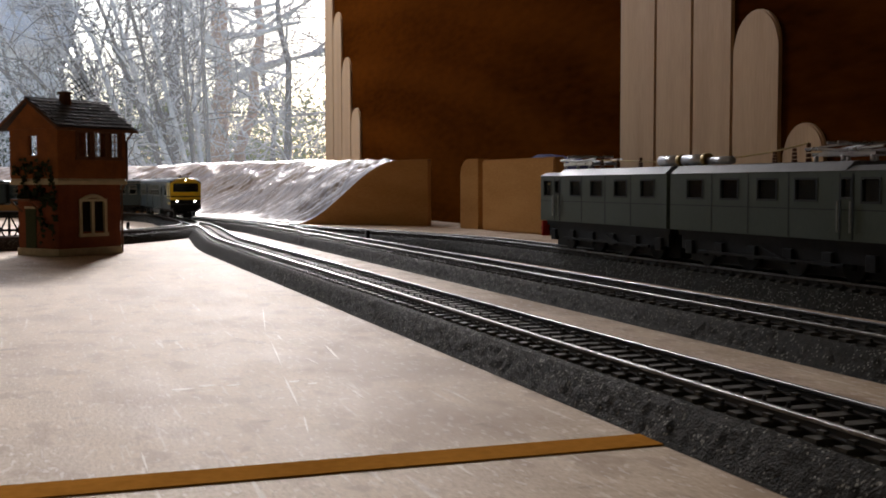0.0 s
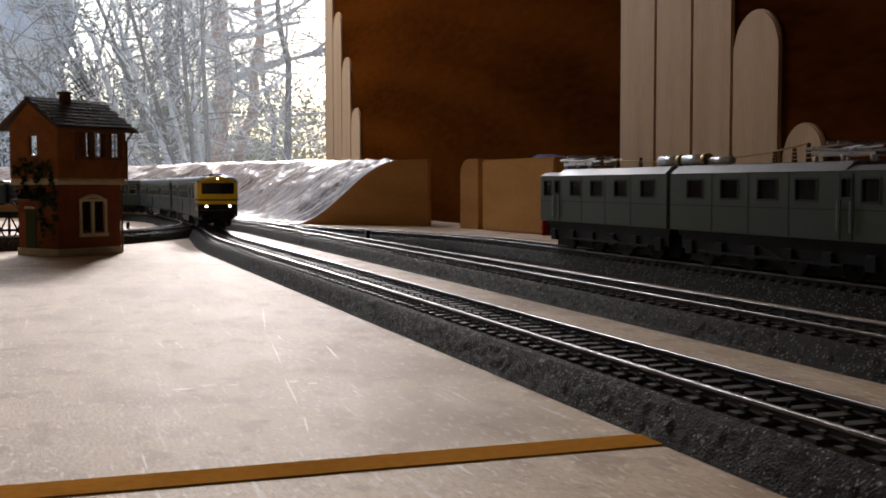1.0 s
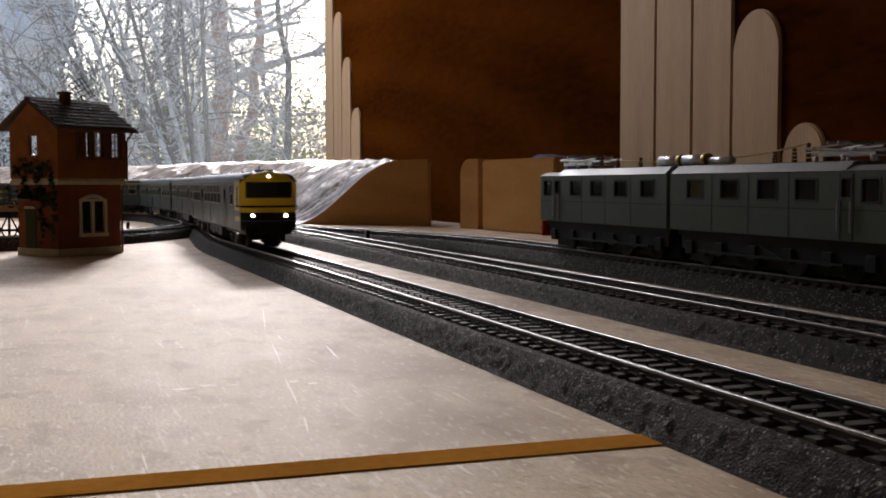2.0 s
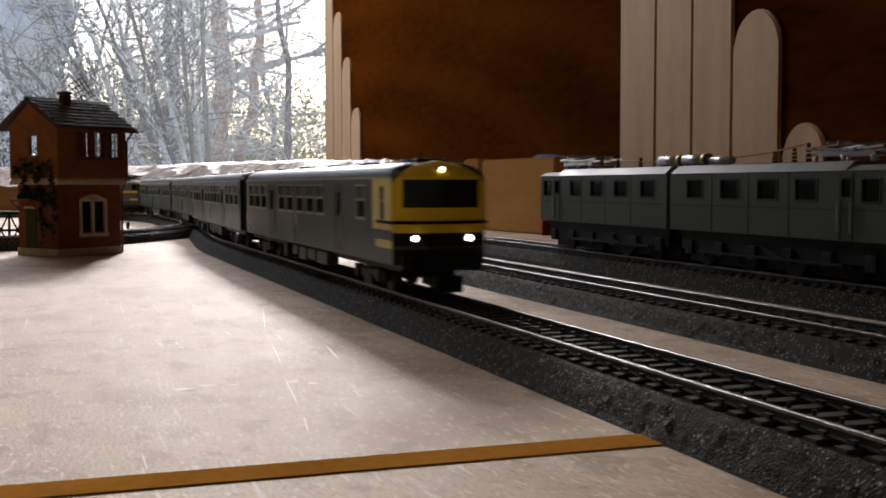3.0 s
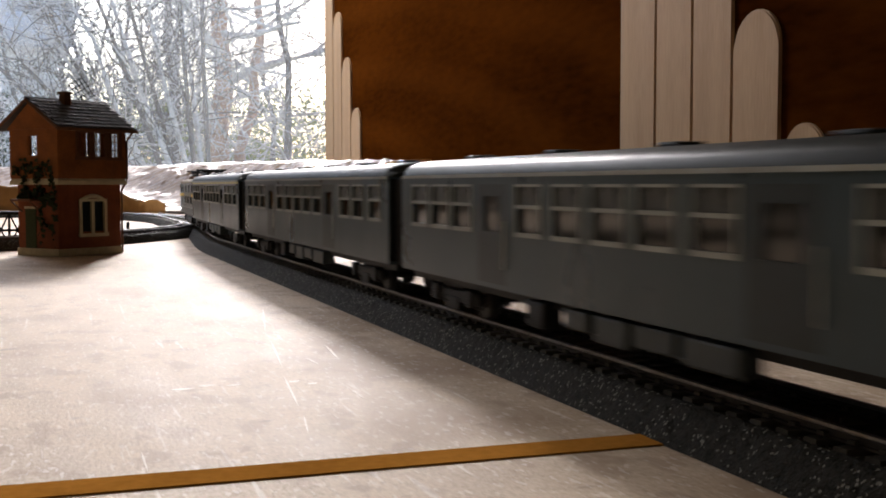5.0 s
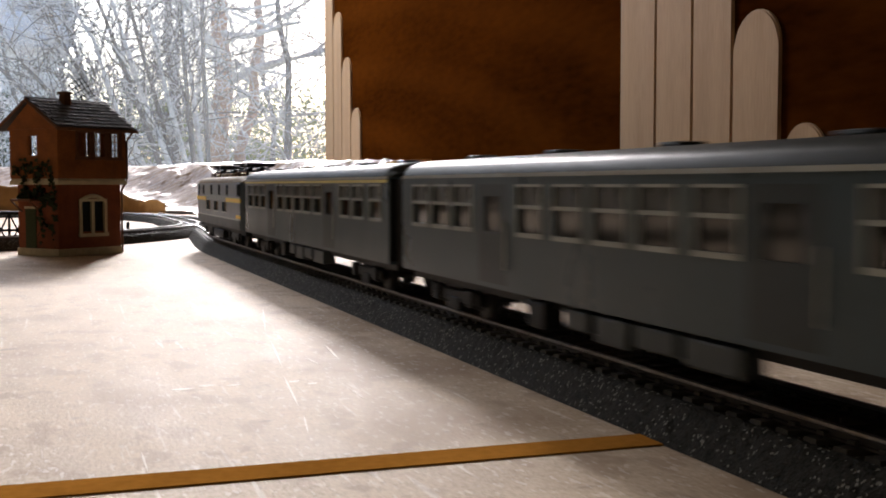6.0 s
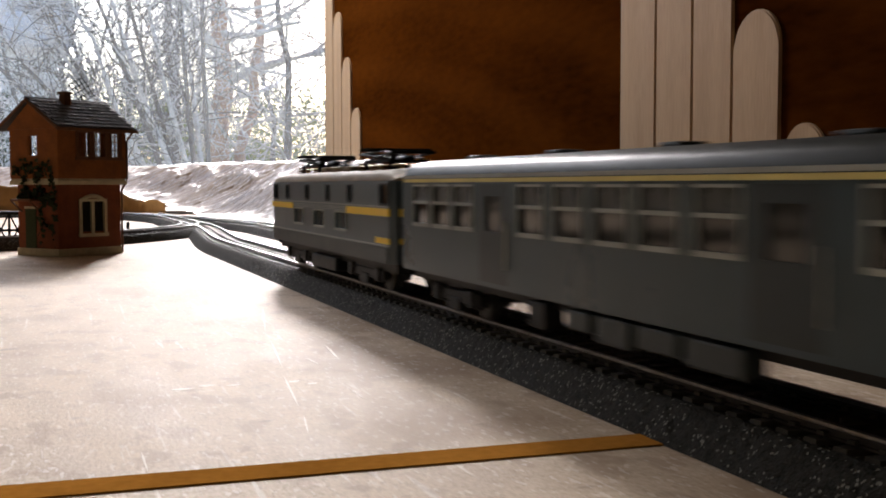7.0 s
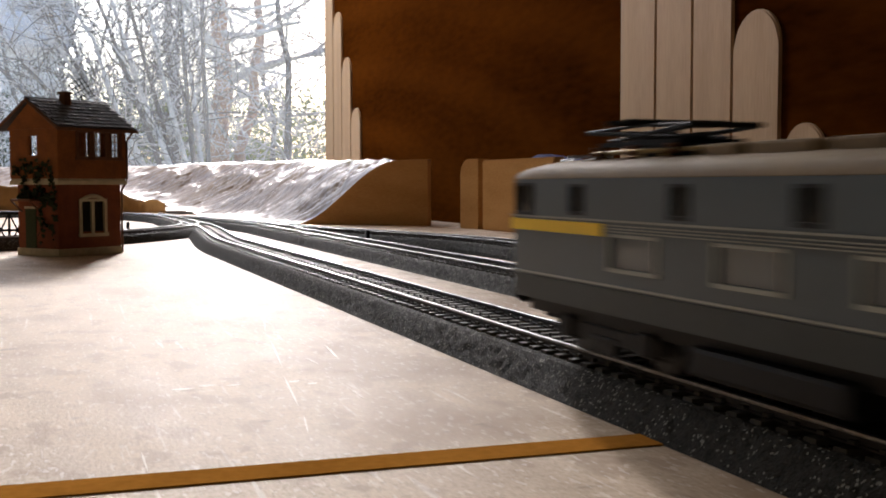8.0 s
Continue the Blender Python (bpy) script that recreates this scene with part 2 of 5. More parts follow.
def bx(bm, x0, x1, y0, y1, z0, z1, bevel=0.0, mi=0):
    g = bmesh.ops.create_cube(bm, size=1, matrix=Matrix.LocRotScale(((x0 + x1) / 2, (y0 + y1) / 2, (z0 + z1) / 2), None, (abs(x1 - x0), abs(y1 - y0), abs(z1 - z0))))
    fs = {f for v in g["verts"] for f in v.link_faces}
    for f in fs:
        f.material_index = mi
    if bevel:
        es = list({e for v in g["verts"] for e in v.link_edges})
        r = bmesh.ops.bevel(bm, geom=es, offset=bevel, segments=2, affect="EDGES", profile=0.6)
        for f in r["faces"]:
            f.material_index = mi
    return bm


def rod(bm, a, b, r0, r1=None, n=8, mi=0):
    a, b = Vector(a), Vector(b)
    d = b - a
    m = Matrix.Translation((a + b) / 2) @ d.to_track_quat("Z", "Y").to_matrix().to_4x4()
    g = bmesh.ops.create_cone(bm, cap_ends=True, segments=n, radius1=r0, radius2=r0 if r1 is None else r1, depth=d.length, matrix=m)
    for f in {f for v in g["verts"] for f in v.link_faces}:
        f.material_index = mi
        f.smooth = n > 6 and len(f.verts) == 4
    return bm


def tube(bm, pts, radii, n=5):
    rings = []
    for i, p in enumerate(pts):
        d = (Vector(pts[min(i + 1, len(pts) - 1)]) - Vector(pts[max(i - 1, 0)])).normalized()
        u = d.orthogonal().normalized()
        w = d.cross(u)
        rings.append([bm.verts.new(Vector(p) + radii[i] * (u * math.cos(6.2832 * k / n) + w * math.sin(6.2832 * k / n))) for k in range(n)])
    for a, b in zip(rings, rings[1:]):
        for k in range(n):
            bm.faces.new((a[k], a[(k + 1) % n], b[(k + 1) % n], b[k])).smooth = True
    return bm


def empty(name, label, category, group="", kind=""):
    return tagged(new(name), label, category, group, kind)


def extrude_profile(bm, prof, y0, y1, mi=0, caps=True, smooth=False):
    """A closed profile of (x, z) pulled along y."""
    a = [bm.verts.new((x, y0, z)) for x, z in prof]
    b = [bm.verts.new((x, y1, z)) for x, z in prof]
    n = len(prof)
    for i in range(n):
        f = bm.faces.new((a[i], b[i], b[(i + 1) % n], a[(i + 1) % n]))
        f.material_index, f.smooth = mi, smooth
    if caps:
        bm.faces.new(a).material_index = mi
        bm.faces.new(b[::-1]).material_index = mi
    return bm


def holed_wall(bm, to, u0, u1, z0, z1, holes, thick, mi=0):
    """A wall in its own plane, with openings that go through it. to(u, d, z): the place of a point d deep in it."""
    us = sorted({u0, u1, *[h[0] for h in holes], *[h[1] for h in holes]})
    zs = sorted({z0, z1, *[h[2] for h in holes], *[h[3] for h in holes]})

    def solid(i, j):
        if not (0 <= i < len(us) - 1 and 0 <= j < len(zs) - 1):
            return False
        u, z = (us[i] + us[i + 1]) / 2, (zs[j] + zs[j + 1]) / 2
        return not any(h[0] < u < h[1] and h[2] < z < h[3] for h in holes)

    cache = {}

    def v(i, j, d):
        if (i, j, d) not in cache:
            cache[i, j, d] = bm.verts.new(to(us[i], d * thick, zs[j]))
        return cache[i, j, d]

    def face(*vs):
        bm.faces.new(vs).material_index = mi

    for i in range(len(us) - 1):
        for j in range(len(zs) - 1):
            if not solid(i, j):
                continue
            face(v(i, j, 0), v(i + 1, j, 0), v(i + 1, j + 1, 0), v(i, j + 1, 0))
            face(v(i, j + 1, 1), v(i + 1, j + 1, 1), v(i + 1, j, 1), v(i, j, 1))
            if not solid(i - 1, j):
                face(v(i, j, 0), v(i, j + 1, 0), v(i, j + 1, 1), v(i, j, 1))
            if not solid(i + 1, j):
                face(v(i + 1, j, 1), v(i + 1, j + 1, 1), v(i + 1, j + 1, 0), v(i + 1, j, 0))
            if not solid(i, j - 1):
                face(v(i, j, 1), v(i + 1, j, 1), v(i + 1, j, 0), v(i, j, 0))
            if not solid(i, j + 1):
                face(v(i, j + 1, 0), v(i + 1, j + 1, 0), v(i + 1, j + 1, 1), v(i, j + 1, 1))
    return bm


def smooth01(t):
    t = min(max(t, 0.0), 1.0)
    return t * t * (3 - 2 * t)


# ---- ways of the tracks ----
X1, X2, X3 = 0.1236, 0.2040, 0.2883
BED, GAUGE, RAILTOP = 0.0194, 0.0080, 0.0096
SIDING_TOP = RAILTOP + 0.0009
CURVE_Y, CURVE_R, SHIFT = 1.42, 0.4375, 0.020


def way_main():
    """Points of the main way from behind the camera to the far curve, 4 mm apart."""
    pts = []
    y = -2.4
    while y < CURVE_Y:
        pts.append(Vector((X1 + SHIFT * smooth01((y - 0.78) / 0.34), y, 0)))
        y += 0.004
    cx = X1 + SHIFT - CURVE_R
    for k in range(int(math.pi * CURVE_R / 0.004)):
        a = k * 0.004 / CURVE_R
        pts.append(Vector((cx + CURVE_R * math.cos(a), CURVE_Y + CURVE_R * math.sin(a), 0)))
    y = CURVE_Y
    while y > -0.2:
        pts.append(Vector((cx - CURVE_R, y, 0)))
        y -= 0.004
    return pts


def way_branch():
    r, y0 = 0.36, 1.194
    cx = X1 + SHIFT - 0.004 - r
    pts = [Vector((cx + r * math.cos(-k * 0.004 / r), y0 + r * math.sin(-k * 0.004 / r), 0)) for k in range(int(1.57 * r / 0.004))]
    return pts + [pts[-1] + Vector((-0.004 * k, 0, 0)) for k in range(1, 110)]


def way_second():
    pts = []
    y = -1.6
    while y < 1.62:
        pts.append(Vector((X2 - 0.062 * smooth01((y - 1.1) / 0.5), y, 0)))
        y += 0.004
    return pts


def way_siding():
    """The siding, which bends over to join the second line."""
    return [Vector((X3 - 0.078 * smooth01((0.004 * k - 1.68) / 0.42), -1.0 + 0.004 * k, 0)) for k in range(int(2.08 / 0.004))]


MAIN = way_main()
MAIN_S = [0.0]
for p0, p1 in zip(MAIN, MAIN[1:]):
    MAIN_S.append(MAIN_S[-1] + (p1 - p0).length)
MAIN_S = [s - 2.4 for s in MAIN_S]


def on_main(s):
    i = int(np.searchsorted(MAIN_S, s))
    i = min(max(i, 1), len(MAIN) - 1)
    f = (s - MAIN_S[i - 1]) / (MAIN_S[i] - MAIN_S[i - 1])
    return MAIN[i - 1].lerp(MAIN[i], f)


def resample(pts, step):
    out, need, run = [pts[0]], step, 0.0
    for a, b in zip(pts, pts[1:]):
        d = (b - a).length
        while run + d >= need:
            out.append(a.lerp(b, (need - run) / d))
            need += step
        run += d
    return out


def side_of(pts, i):
    d = (pts[min(i + 1, len(pts) - 1)] - pts[max(i - 1, 0)]).normalized()
    return Vector((d.y, -d.x, 0)), d


# ---- room ----
def build_room():
    bm = bmesh.new()
    bx(bm, -2.6, 2.2, -2.6, 2.9, -0.80, -0.75)
    tagged(new("floor", mesh("floor", bm, FLOORWOOD)), "brown timber floor of the hobby room", "floor", kind="structure")
    bm = bmesh.new()
    bx(bm, -2.6, 2.2, -2.6, 2.9, 1.75, 1.80)
    tagged(new("ceiling", mesh("ceiling", bm, WALLPAINT)), "plain plastered ceiling of the hobby room", "ceiling", kind="structure")
    for nm, b in (("wall_west", (-2.7, -2.6, -2.6, 2.9)), ("wall_east", (2.2, 2.3, -2.6, 2.9)), ("wall_south", (-2.6, 2.2, -2.7, -2.6))):
        bm = bmesh.new()
        bx(bm, *b, -0.8, 1.8)
        tagged(new(nm, mesh(nm, bm, WALLPAINT)), "plain plastered room wall", "wall", kind="structure")
    bm = bmesh.new()
    holed_wall(bm, lambda u, d, z: (u, 2.68 + d, z), -2.6, 2.2, -0.8, 1.8, [(-0.80, 0.72, 0.03, 1.44)], 0.2)
    tagged(new("wall_north", mesh("wall_north", bm, WALLPAINT)), "plastered wall round the large window", "wall", kind="structure")
    win = empty("window_1", "large clear window onto the garden", "window", kind="structure")
    bm = bmesh.new()
    for b in ((-0.80, 0.72, 1.40, 1.44), (-0.80, 0.72, 0.03, 0.06), (-0.80, -0.75, 0.06, 1.40), (0.67, 0.72, 0.06, 1.40)):
        bx(bm, b[0], b[1], 2.76, 2.82, b[2], b[3], 0.004)
    part("window_frame", bm, PINE, win)
    bm = bmesh.new()
    bx(bm, -0.75, 0.67, 2.785, 2.789, 0.06, 1.40)
    pane = part("pane", bm, veiled_glass(), win, "clear glass with an added film for the veiling glare")
    pane.visible_shadow = False


def board(y0, y1, top, parent):
    """A pale board with a rounded head, its face towards the tracks."""
    w, n = (y1 - y0) / 2, 14
    ym = (y0 + y1) / 2
    prof = [(y0, -0.7), (y1, -0.7)]
    prof += [(ym + w * math.cos(math.pi * k / n), top - w * 0.95 + w * 0.95 * math.sin(math.pi * k / n)) for k in range(n + 1)]
    bm = bmesh.new()
    a = [bm.verts.new((0.6035, y, z)) for y, z in prof]
    b = [bm.verts.new((0.6075, y, z)) for y, z in prof]
    bm.faces.new(a)
    bm.faces.new(b[::-1])
    for i in range(len(prof)):
        bm.faces.new((a[i], b[i], b[(i + 1) % len(prof)], a[(i + 1) % len(prof)]))
    rim = [e for e in bm.edges if abs(e.verts[0].co.x - 0.6035) < 1e-6 and abs(e.verts[1].co.x - 0.6035) < 1e-6]
    bmesh.ops.bevel(bm, geom=rim, offset=0.0015, segments=2, affect="EDGES")
    part("board", bm, PINE, parent)


def build_panelling():
    t = empty("wood_panelling", "dark varnished wood panelling with stepped pale round-headed pine boards", "panelling")
    bm = bmesh.new()
    bx(bm, 0.608, 0.632, -0.6, 2.56, -0.72, 1.5, 0.002)
    part("back_panel", bm, PANEL, t, "dark red-brown varnished wood panel")
    part("ledge", bx(bmesh.new(), 0.482, 0.607, 0.94, 1.25, -0.022, 0.0, 0.001), PANEL, t)
    for ys in ((2.5396, 2.4652, 2.3908, 2.3164, 2.242, 2.1675), (1.1446, 1.0661, 0.9947, 0.9253, 0.8519, 0.7885)):
        for k, top in enumerate((0.515, 0.415, 0.311, 0.202, 0.098)):
            board(ys[k + 1] + 0.0022, ys[k] - (0.0022 if k < 4 else 0.006), top, t)


SCUFFS = ((0.0786, 0.4354, 0.0658, 0.3602, 0.0003), (0.0638, 0.34, 0.0575, 0.2913, 0.0003), (0.0552, 0.2782, 0.0502, 0.2366, 0.0004), (0.0494, 0.2287, 0.0465, 0.2111, 0.0003), (0.0266, 0.2669, 0.0325, 0.2679, 0.0007), (0.0334, 0.27, 0.0379, 0.2708, 0.0007), (0.0397, 0.2685, 0.0435, 0.2696, 0.0005), (0.0546, 0.2681, 0.0574, 0.2704, 0.0006), (0.0582, 0.2643, 0.0608, 0.2659, 0.0005), (0.0686, 0.3562, 0.0677, 0.3426, 0.0004), (0.0667, 0.3066, 0.0674, 0.2917, 0.0004), (0.0775, 0.3287, 0.0744, 0.2995, 0.0005), (0.066, 0.2552, 0.0659, 0.2419, 0.0004), (0.0156, 0.2065, 0.0155, 0.1917, 0.0003))


def build_table():
    legs = [(-1.0, -1.8), (0.5, -1.8), (-1.0, 2.4), (0.5, 2.4)]
    for nm, y0, y1, lab in (("baseboard", 0.1891, 2.5, "scuffed pale plywood layout board, sunlit far end"), ("baseboard", -1.9, 0.1804, "pale plywood layout board beside a joint strip")):
        t = empty(nm, lab, "board", "layout boards")
        bm = bmesh.new()
        bx(bm, -1.1, 0.475, y0, y1, -0.018, 0, 0.0002)
        part("top_sheet", bm, PLY, t)
        far_board = t if y0 > 0 else far_board
        for x in (-1.0, 0.41):
            bm = bmesh.new()
            bx(bm, x, x + 0.05, y0 + 0.02, y1 - 0.02, -0.07, -0.0182)
            part("bearer", bm, PINE, t)
            for y in (y0 + 0.1, y1 - 0.15):
                bm = bmesh.new()
                bx(bm, x, x + 0.05, y, y + 0.05, -0.75, -0.0702)
                part("leg", bm, PINE, t)
    # scuffs and scratches pressed into the far board
    for a, b, c, d, w in SCUFFS:
        p, q = Vector((a, b, 0)), Vector((c, d, 0))
        sd = Vector(((q - p).y, -(q - p).x, 0)).normalized() * (w * (0.7 if abs(d - b) > abs(c - a) else 1.9))
        bm = bmesh.new()
        ring = [p, p.lerp(q, 0.3) + sd, p.lerp(q, 0.7) + sd * 0.8, q, p.lerp(q, 0.7) - sd * 0.8, p.lerp(q, 0.3) - sd]
        top = [bm.verts.new(v + Vector((0, 0, 0.00003))) for v in ring]
        low = [bm.verts.new(v - Vector((0, 0, 0.0003))) for v in ring]
        bm.faces.new(top)
        for i in range(6):
            bm.faces.new((low[i], low[(i + 1) % 6], top[(i + 1) % 6], top[i]))
        part("scuff", bm, SCUFF, far_board)
    bm = bmesh.new()
    bx(bm, -1.1, 0.475, 0.1802, 0.1893, -0.017, 0.0003)
    tagged(new("joint_strip", mesh("joint_strip", bm, PLY_EDGE)), "ochre wooden strip in the joint between two boards", "strip")


# ---- track ----
def roadbed(bm, pts, lift=0.0, rough=1.0):
    cross = [(-1.0, 0.0), (-0.94, 0.0014), (-0.88, 0.0028), (-0.82, 0.0041), (-0.76, 0.0054), (-0.70, 0.0064), (-0.65, 0.0068), (-0.5, 0.0064), (0.0, 0.0062),
             (0.5, 0.0064), (0.65, 0.0068), (0.70, 0.0064), (0.80, 0.0045), (0.90, 0.0023), (1.0, 0.0)]
    rows = []
    for i, p in enumerate(pts):
        sd, _ = side_of(pts, i)
        row = []
        for k, (a, z) in enumerate(cross):
            q = p + sd * (a * BED)
            if 0 < k < len(cross) - 1 and k not in (7, 8, 9):
                nz = noise.noise(Vector((q.x * 900, q.y * 900, z * 900)))
                q = q + sd * (math.copysign(1, a) * nz * 0.00045 * rough)
                z += nz * 0.00025 * rough
            row.append(bm.verts.new((q.x, q.y, z + (lift if k not in (0, len(cross) - 1) else 0.0) + (0.0001 if k in (0, len(cross) - 1) else 0))))
        rows.append(row)
    for a, b in zip(rows, rows[1:]):
        for k in range(len(cross) - 1):
            bm.faces.new((a[k], a[k + 1], b[k + 1], b[k]))
    bm.faces.new(rows[0])
    bm.faces.new(rows[-1][::-1])
    return bm


def rail(bm, pts, off, lift):
    cross = [(-0.0008, 0.0073), (-0.0008, 0.0076), (-0.0002, 0.0078), (-0.0002, 0.0088), (-0.00055, 0.0090), (-0.00055, 0.0095), (-0.00042, 0.0096), (0.00042, 0.0096),
             (0.00055, 0.0095), (0.00055, 0.0090), (0.0002, 0.0088), (0.0002, 0.0078), (0.0008, 0.0076), (0.0008, 0.0073)]
    rows = []
    for i, p in enumerate(pts):
        sd, _ = side_of(pts, i)
        rows.append([bm.verts.new((*(p + sd * (off + a))[:2], z + lift)) for a, z in cross])
    n = len(cross)
    for a, b in zip(rows, rows[1:]):
        for k in range(n):
            f = bm.faces.new((a[k], a[(k + 1) % n], b[(k + 1) % n], b[k]))
            f.material_index = 0 if 3 <= k <= 9 else 1
    bm.faces.new(rows[0])
    bm.faces.new(rows[-1][::-1])
    return bm


def sleeper_mesh(half=0.0120):
    bm = bmesh.new()
    bx(bm, -half, half, -0.0018, 0.0018, 0.0050, 0.0074)
    for v in bm.verts:
        if v.co.z > 0.007:
            v.co.y *= 0.86
            v.co.x *= 0.97
    for s in (-1, 1):
        for d in (-0.0013, 0.0013):
            bx(bm, s * GAUGE + d - 0.0005, s * GAUGE + d + 0.0005, -0.0009, 0.0009, 0.0078, 0.0084)
    return mesh("sleeper", bm, SLEEPER)


SLEEPER_STEP = 0.0072


def build_track(pts, label, near, lift=0.0):
    """near: the stretch of y in which sleepers stand singly."""
    t = empty("model_track", label, "railway track", "model railway tracks")
    fine = resample(pts, 0.0022)
    bm = bmesh.new()
    roadbed(bm, fine, lift)
    part("roadbed", bm, BALLAST, t, "dark grey moulded ballast bed")
    coarse = resample(pts, 0.008)
    for s in (-1, 1):
        bm = bmesh.new()
        rail(bm, coarse, s * GAUGE, lift)
        part("rail", bm, [RAIL, RAIL_FOOT], t, "polished nickel rail")
    data = sleeper_mesh()
    src = [v.co.copy() for v in data.vertices]
    polys = [tuple(p.vertices) for p in data.polygons]
    vs, fs = [], []
    at = resample(pts, SLEEPER_STEP)
    for i, p in enumerate(at):
        sd, d = side_of(at, i)
        ang = math.degrees(math.atan2(sd.y, sd.x))
        if near and near[0] < p.y < near[1] and abs(p.x - at[0].x) < 0.03:
            place(part("sleeper", None, None, t, data=data), p.x, p.y, lift, ang)
        else:
            m = pose(p.x, p.y, lift, 0, 0, ang)
            base = len(vs)
            vs += [tuple(m @ c) for c in src]
            fs += [tuple(base + k for k in f) for f in polys]
    me = bpy.data.meshes.new("far_sleepers")
    me.from_pydata(vs, [], fs)
    me.materials.append(SLEEPER)
    tagged(part("far_sleepers", None, None, t, data=me), kind="stuff")
    if near:
        bm = bmesh.new()
        k = 0
        while k < len(at):
            p = at[k]
            rod(bm, (p.x, p.y, 0.0066 + lift), (p.x, p.y, 0.0084 + lift), 0.0004, n=6)
            k += 1
        tagged(part("centre_studs", bm, RAIL_FOOT, t), kind="stuff")
    return t


def build_turnout_motor():
    for x, y in ((0.075, 1.106), (0.2305, 0.835)):
        t = empty("turnout_lever", "small black turnout lever beside the rails", "lever", "turnout levers")
        part("case", bx(bmesh.new(), x - 0.004, x + 0.004, y - 0.006, y + 0.006, 0.0, 0.006, 0.0006), BLACK, t)
        part("knob", rod(bmesh.new(), (x, y, 0.006), (x, y, 0.0125), 0.0016, n=10), BLACK, t)


# ---- hill and blocks ----
CAP_L, CAP_R = Vector((0.2845, 1.3475, 0)), Vector((0.413, 1.235, 0))


def cap_height(v):
    return 0.0735 * smooth01(v * 1.28) if v < 0.78 else 0.0735 + 0.001 * math.sin(v * 8)


def build_hill():
    t = empty("paper_hill", "crumpled shiny brown paper hillside on a wooden former", "hill")
    # the slope: from its foot beside the tracks to a crest in front of the window
    foot = [Vector((0.2845, 1.3475, 0.001)), Vector((0.262, 1.55, 0.001)), Vector((0.232, 1.80, 0.001)), Vector((0.165, 1.99, 0.02)), Vector((0.06, 2.08, 0.045)), Vector((-0.15, 2.12, 0.043)), Vector((-0.6, 2.15, 0.04))]
    crest = [Vector((0.413, 1.235, 0.0735)), Vector((0.455, 1.60, 0.080)), Vector((0.465, 1.95, 0.088)), Vector((0.40, 2.25, 0.088)), Vector((0.22, 2.36, 0.083)), Vector((-0.1, 2.40, 0.080)), Vector((-0.6, 2.42, 0.078))]

    def along(pts, u):
        f = u * (len(pts) - 1)
        i = min(int(f), len(pts) - 2)
        return pts[i].lerp(pts[i + 1], f - i)

    nu, nv = 620, 70
    bm = bmesh.new()
    g = []
    for i in range(nu + 1):
        u = i / nu
        a, c = along(foot, u), along(crest, u)
        row = []
        for j in range(nv + 1):
            v = j / nv
            p = a.lerp(c, v)
            h = a.z + (c.z - a.z) * (smooth01(v * 1.28) if v < 0.78 else 1.0)
            edge = min(1.0, i / 14) * min(1.0, (nv - j) / 22)
            d = u * 1.9
            crumple = noise.fractal(Vector((d * 4, v * 2.2 + d * 3, 0)), 0.9, 2.0, 3) * 0.004
            crumple -= abs(noise.noise(Vector((d * 7 + v * 1.5, v * 5 - d * 6, 3.1)))) * 0.006
            crumple -= 0.003
            crumple += (0.5 - abs(noise.noise(Vector((d * 40 + v * 6, v * 2.4, 11.0))))) * 0.008
            crumple += (0.4 - abs(noise.noise(Vector((d * 85 - v * 9, v * 4, 5.0))))) * 0.0042
            crumple *= 1.0 - 0.55 * smooth01((u - 0.3) / 0.4)
            p.z = max(h + crumple * edge * (0.25 + min(1.0, v * 3)), 0.0005 + 0.0)
            row.append(bm.verts.new(p))
        g.append(row)
    for i in range(nu):
        for j in range(nv):
            bm.faces.new((g[i][j], g[i + 1][j], g[i + 1][j + 1], g[i][j + 1])).smooth = True
    part("paper_slope", bm, CRAFT, t, "crumpled shiny brown wrapping paper")
    # the end former, cut to the slope's outline
    d = (CAP_R - CAP_L)
    nrm = Vector((d.y, -d.x, 0)).normalized() * 0.010
    bm = bmesh.new()
    prof = [(0, 0.0)] + [(v / 24, cap_height(v / 24) + 0.0006) for v in range(25)] + [(1, 0.0)]
    a = [bm.verts.new(CAP_L + d * v + nrm * 0.55 + Vector((0, 0, z))) for v, z in prof]
    b = [bm.verts.new(CAP_L + d * v - nrm * 0.45 + Vector((0, 0, z))) for v, z in prof]
    bm.faces.new(a)
    bm.faces.new(b[::-1])
    for i in range(len(prof)):
        bm.faces.new((a[i], b[i], b[(i + 1) % len(prof)], a[(i + 1) % len(prof)]))
    bmesh.ops.remove_doubles(bm, verts=bm.verts, dist=1e-6)
    part("end_former", bm, BLOCK, t, "plain brown wooden profile board")
    # the upright card face below the far slope
    bm = bmesh.new()
    pr = []
    for k in range(60):
        u = 0.44 + 0.56 * k / 59
        a = along(foot, u)
        pr.append((a, max(a.z + 0.004 * math.sin(k * 0.55) + 0.002, 0.003)))
    lo = [bm.verts.new((a.x, a.y - 0.004, 0.0)) for a, z in pr]
    hi = [bm.verts.new((a.x, a.y - 0.004 + 0.003 * math.sin(k * 0.9), z)) for k, (a, z) in enumerate(pr)]
    lo2 = [bm.verts.new((a.x, a.y + 0.002, 0.0)) for a, z in pr]
    hi2 = [bm.verts.new((a.x, a.y + 0.002, z)) for a, z in pr]
    for k in range(59):
        bm.faces.new((lo[k], lo[k + 1], hi[k + 1], hi[k])).smooth = True
        bm.faces.new((hi[k], hi[k + 1], hi2[k + 1], hi2[k]))
        bm.faces.new((hi2[k], hi2[k + 1], lo2[k + 1], lo2[k]))
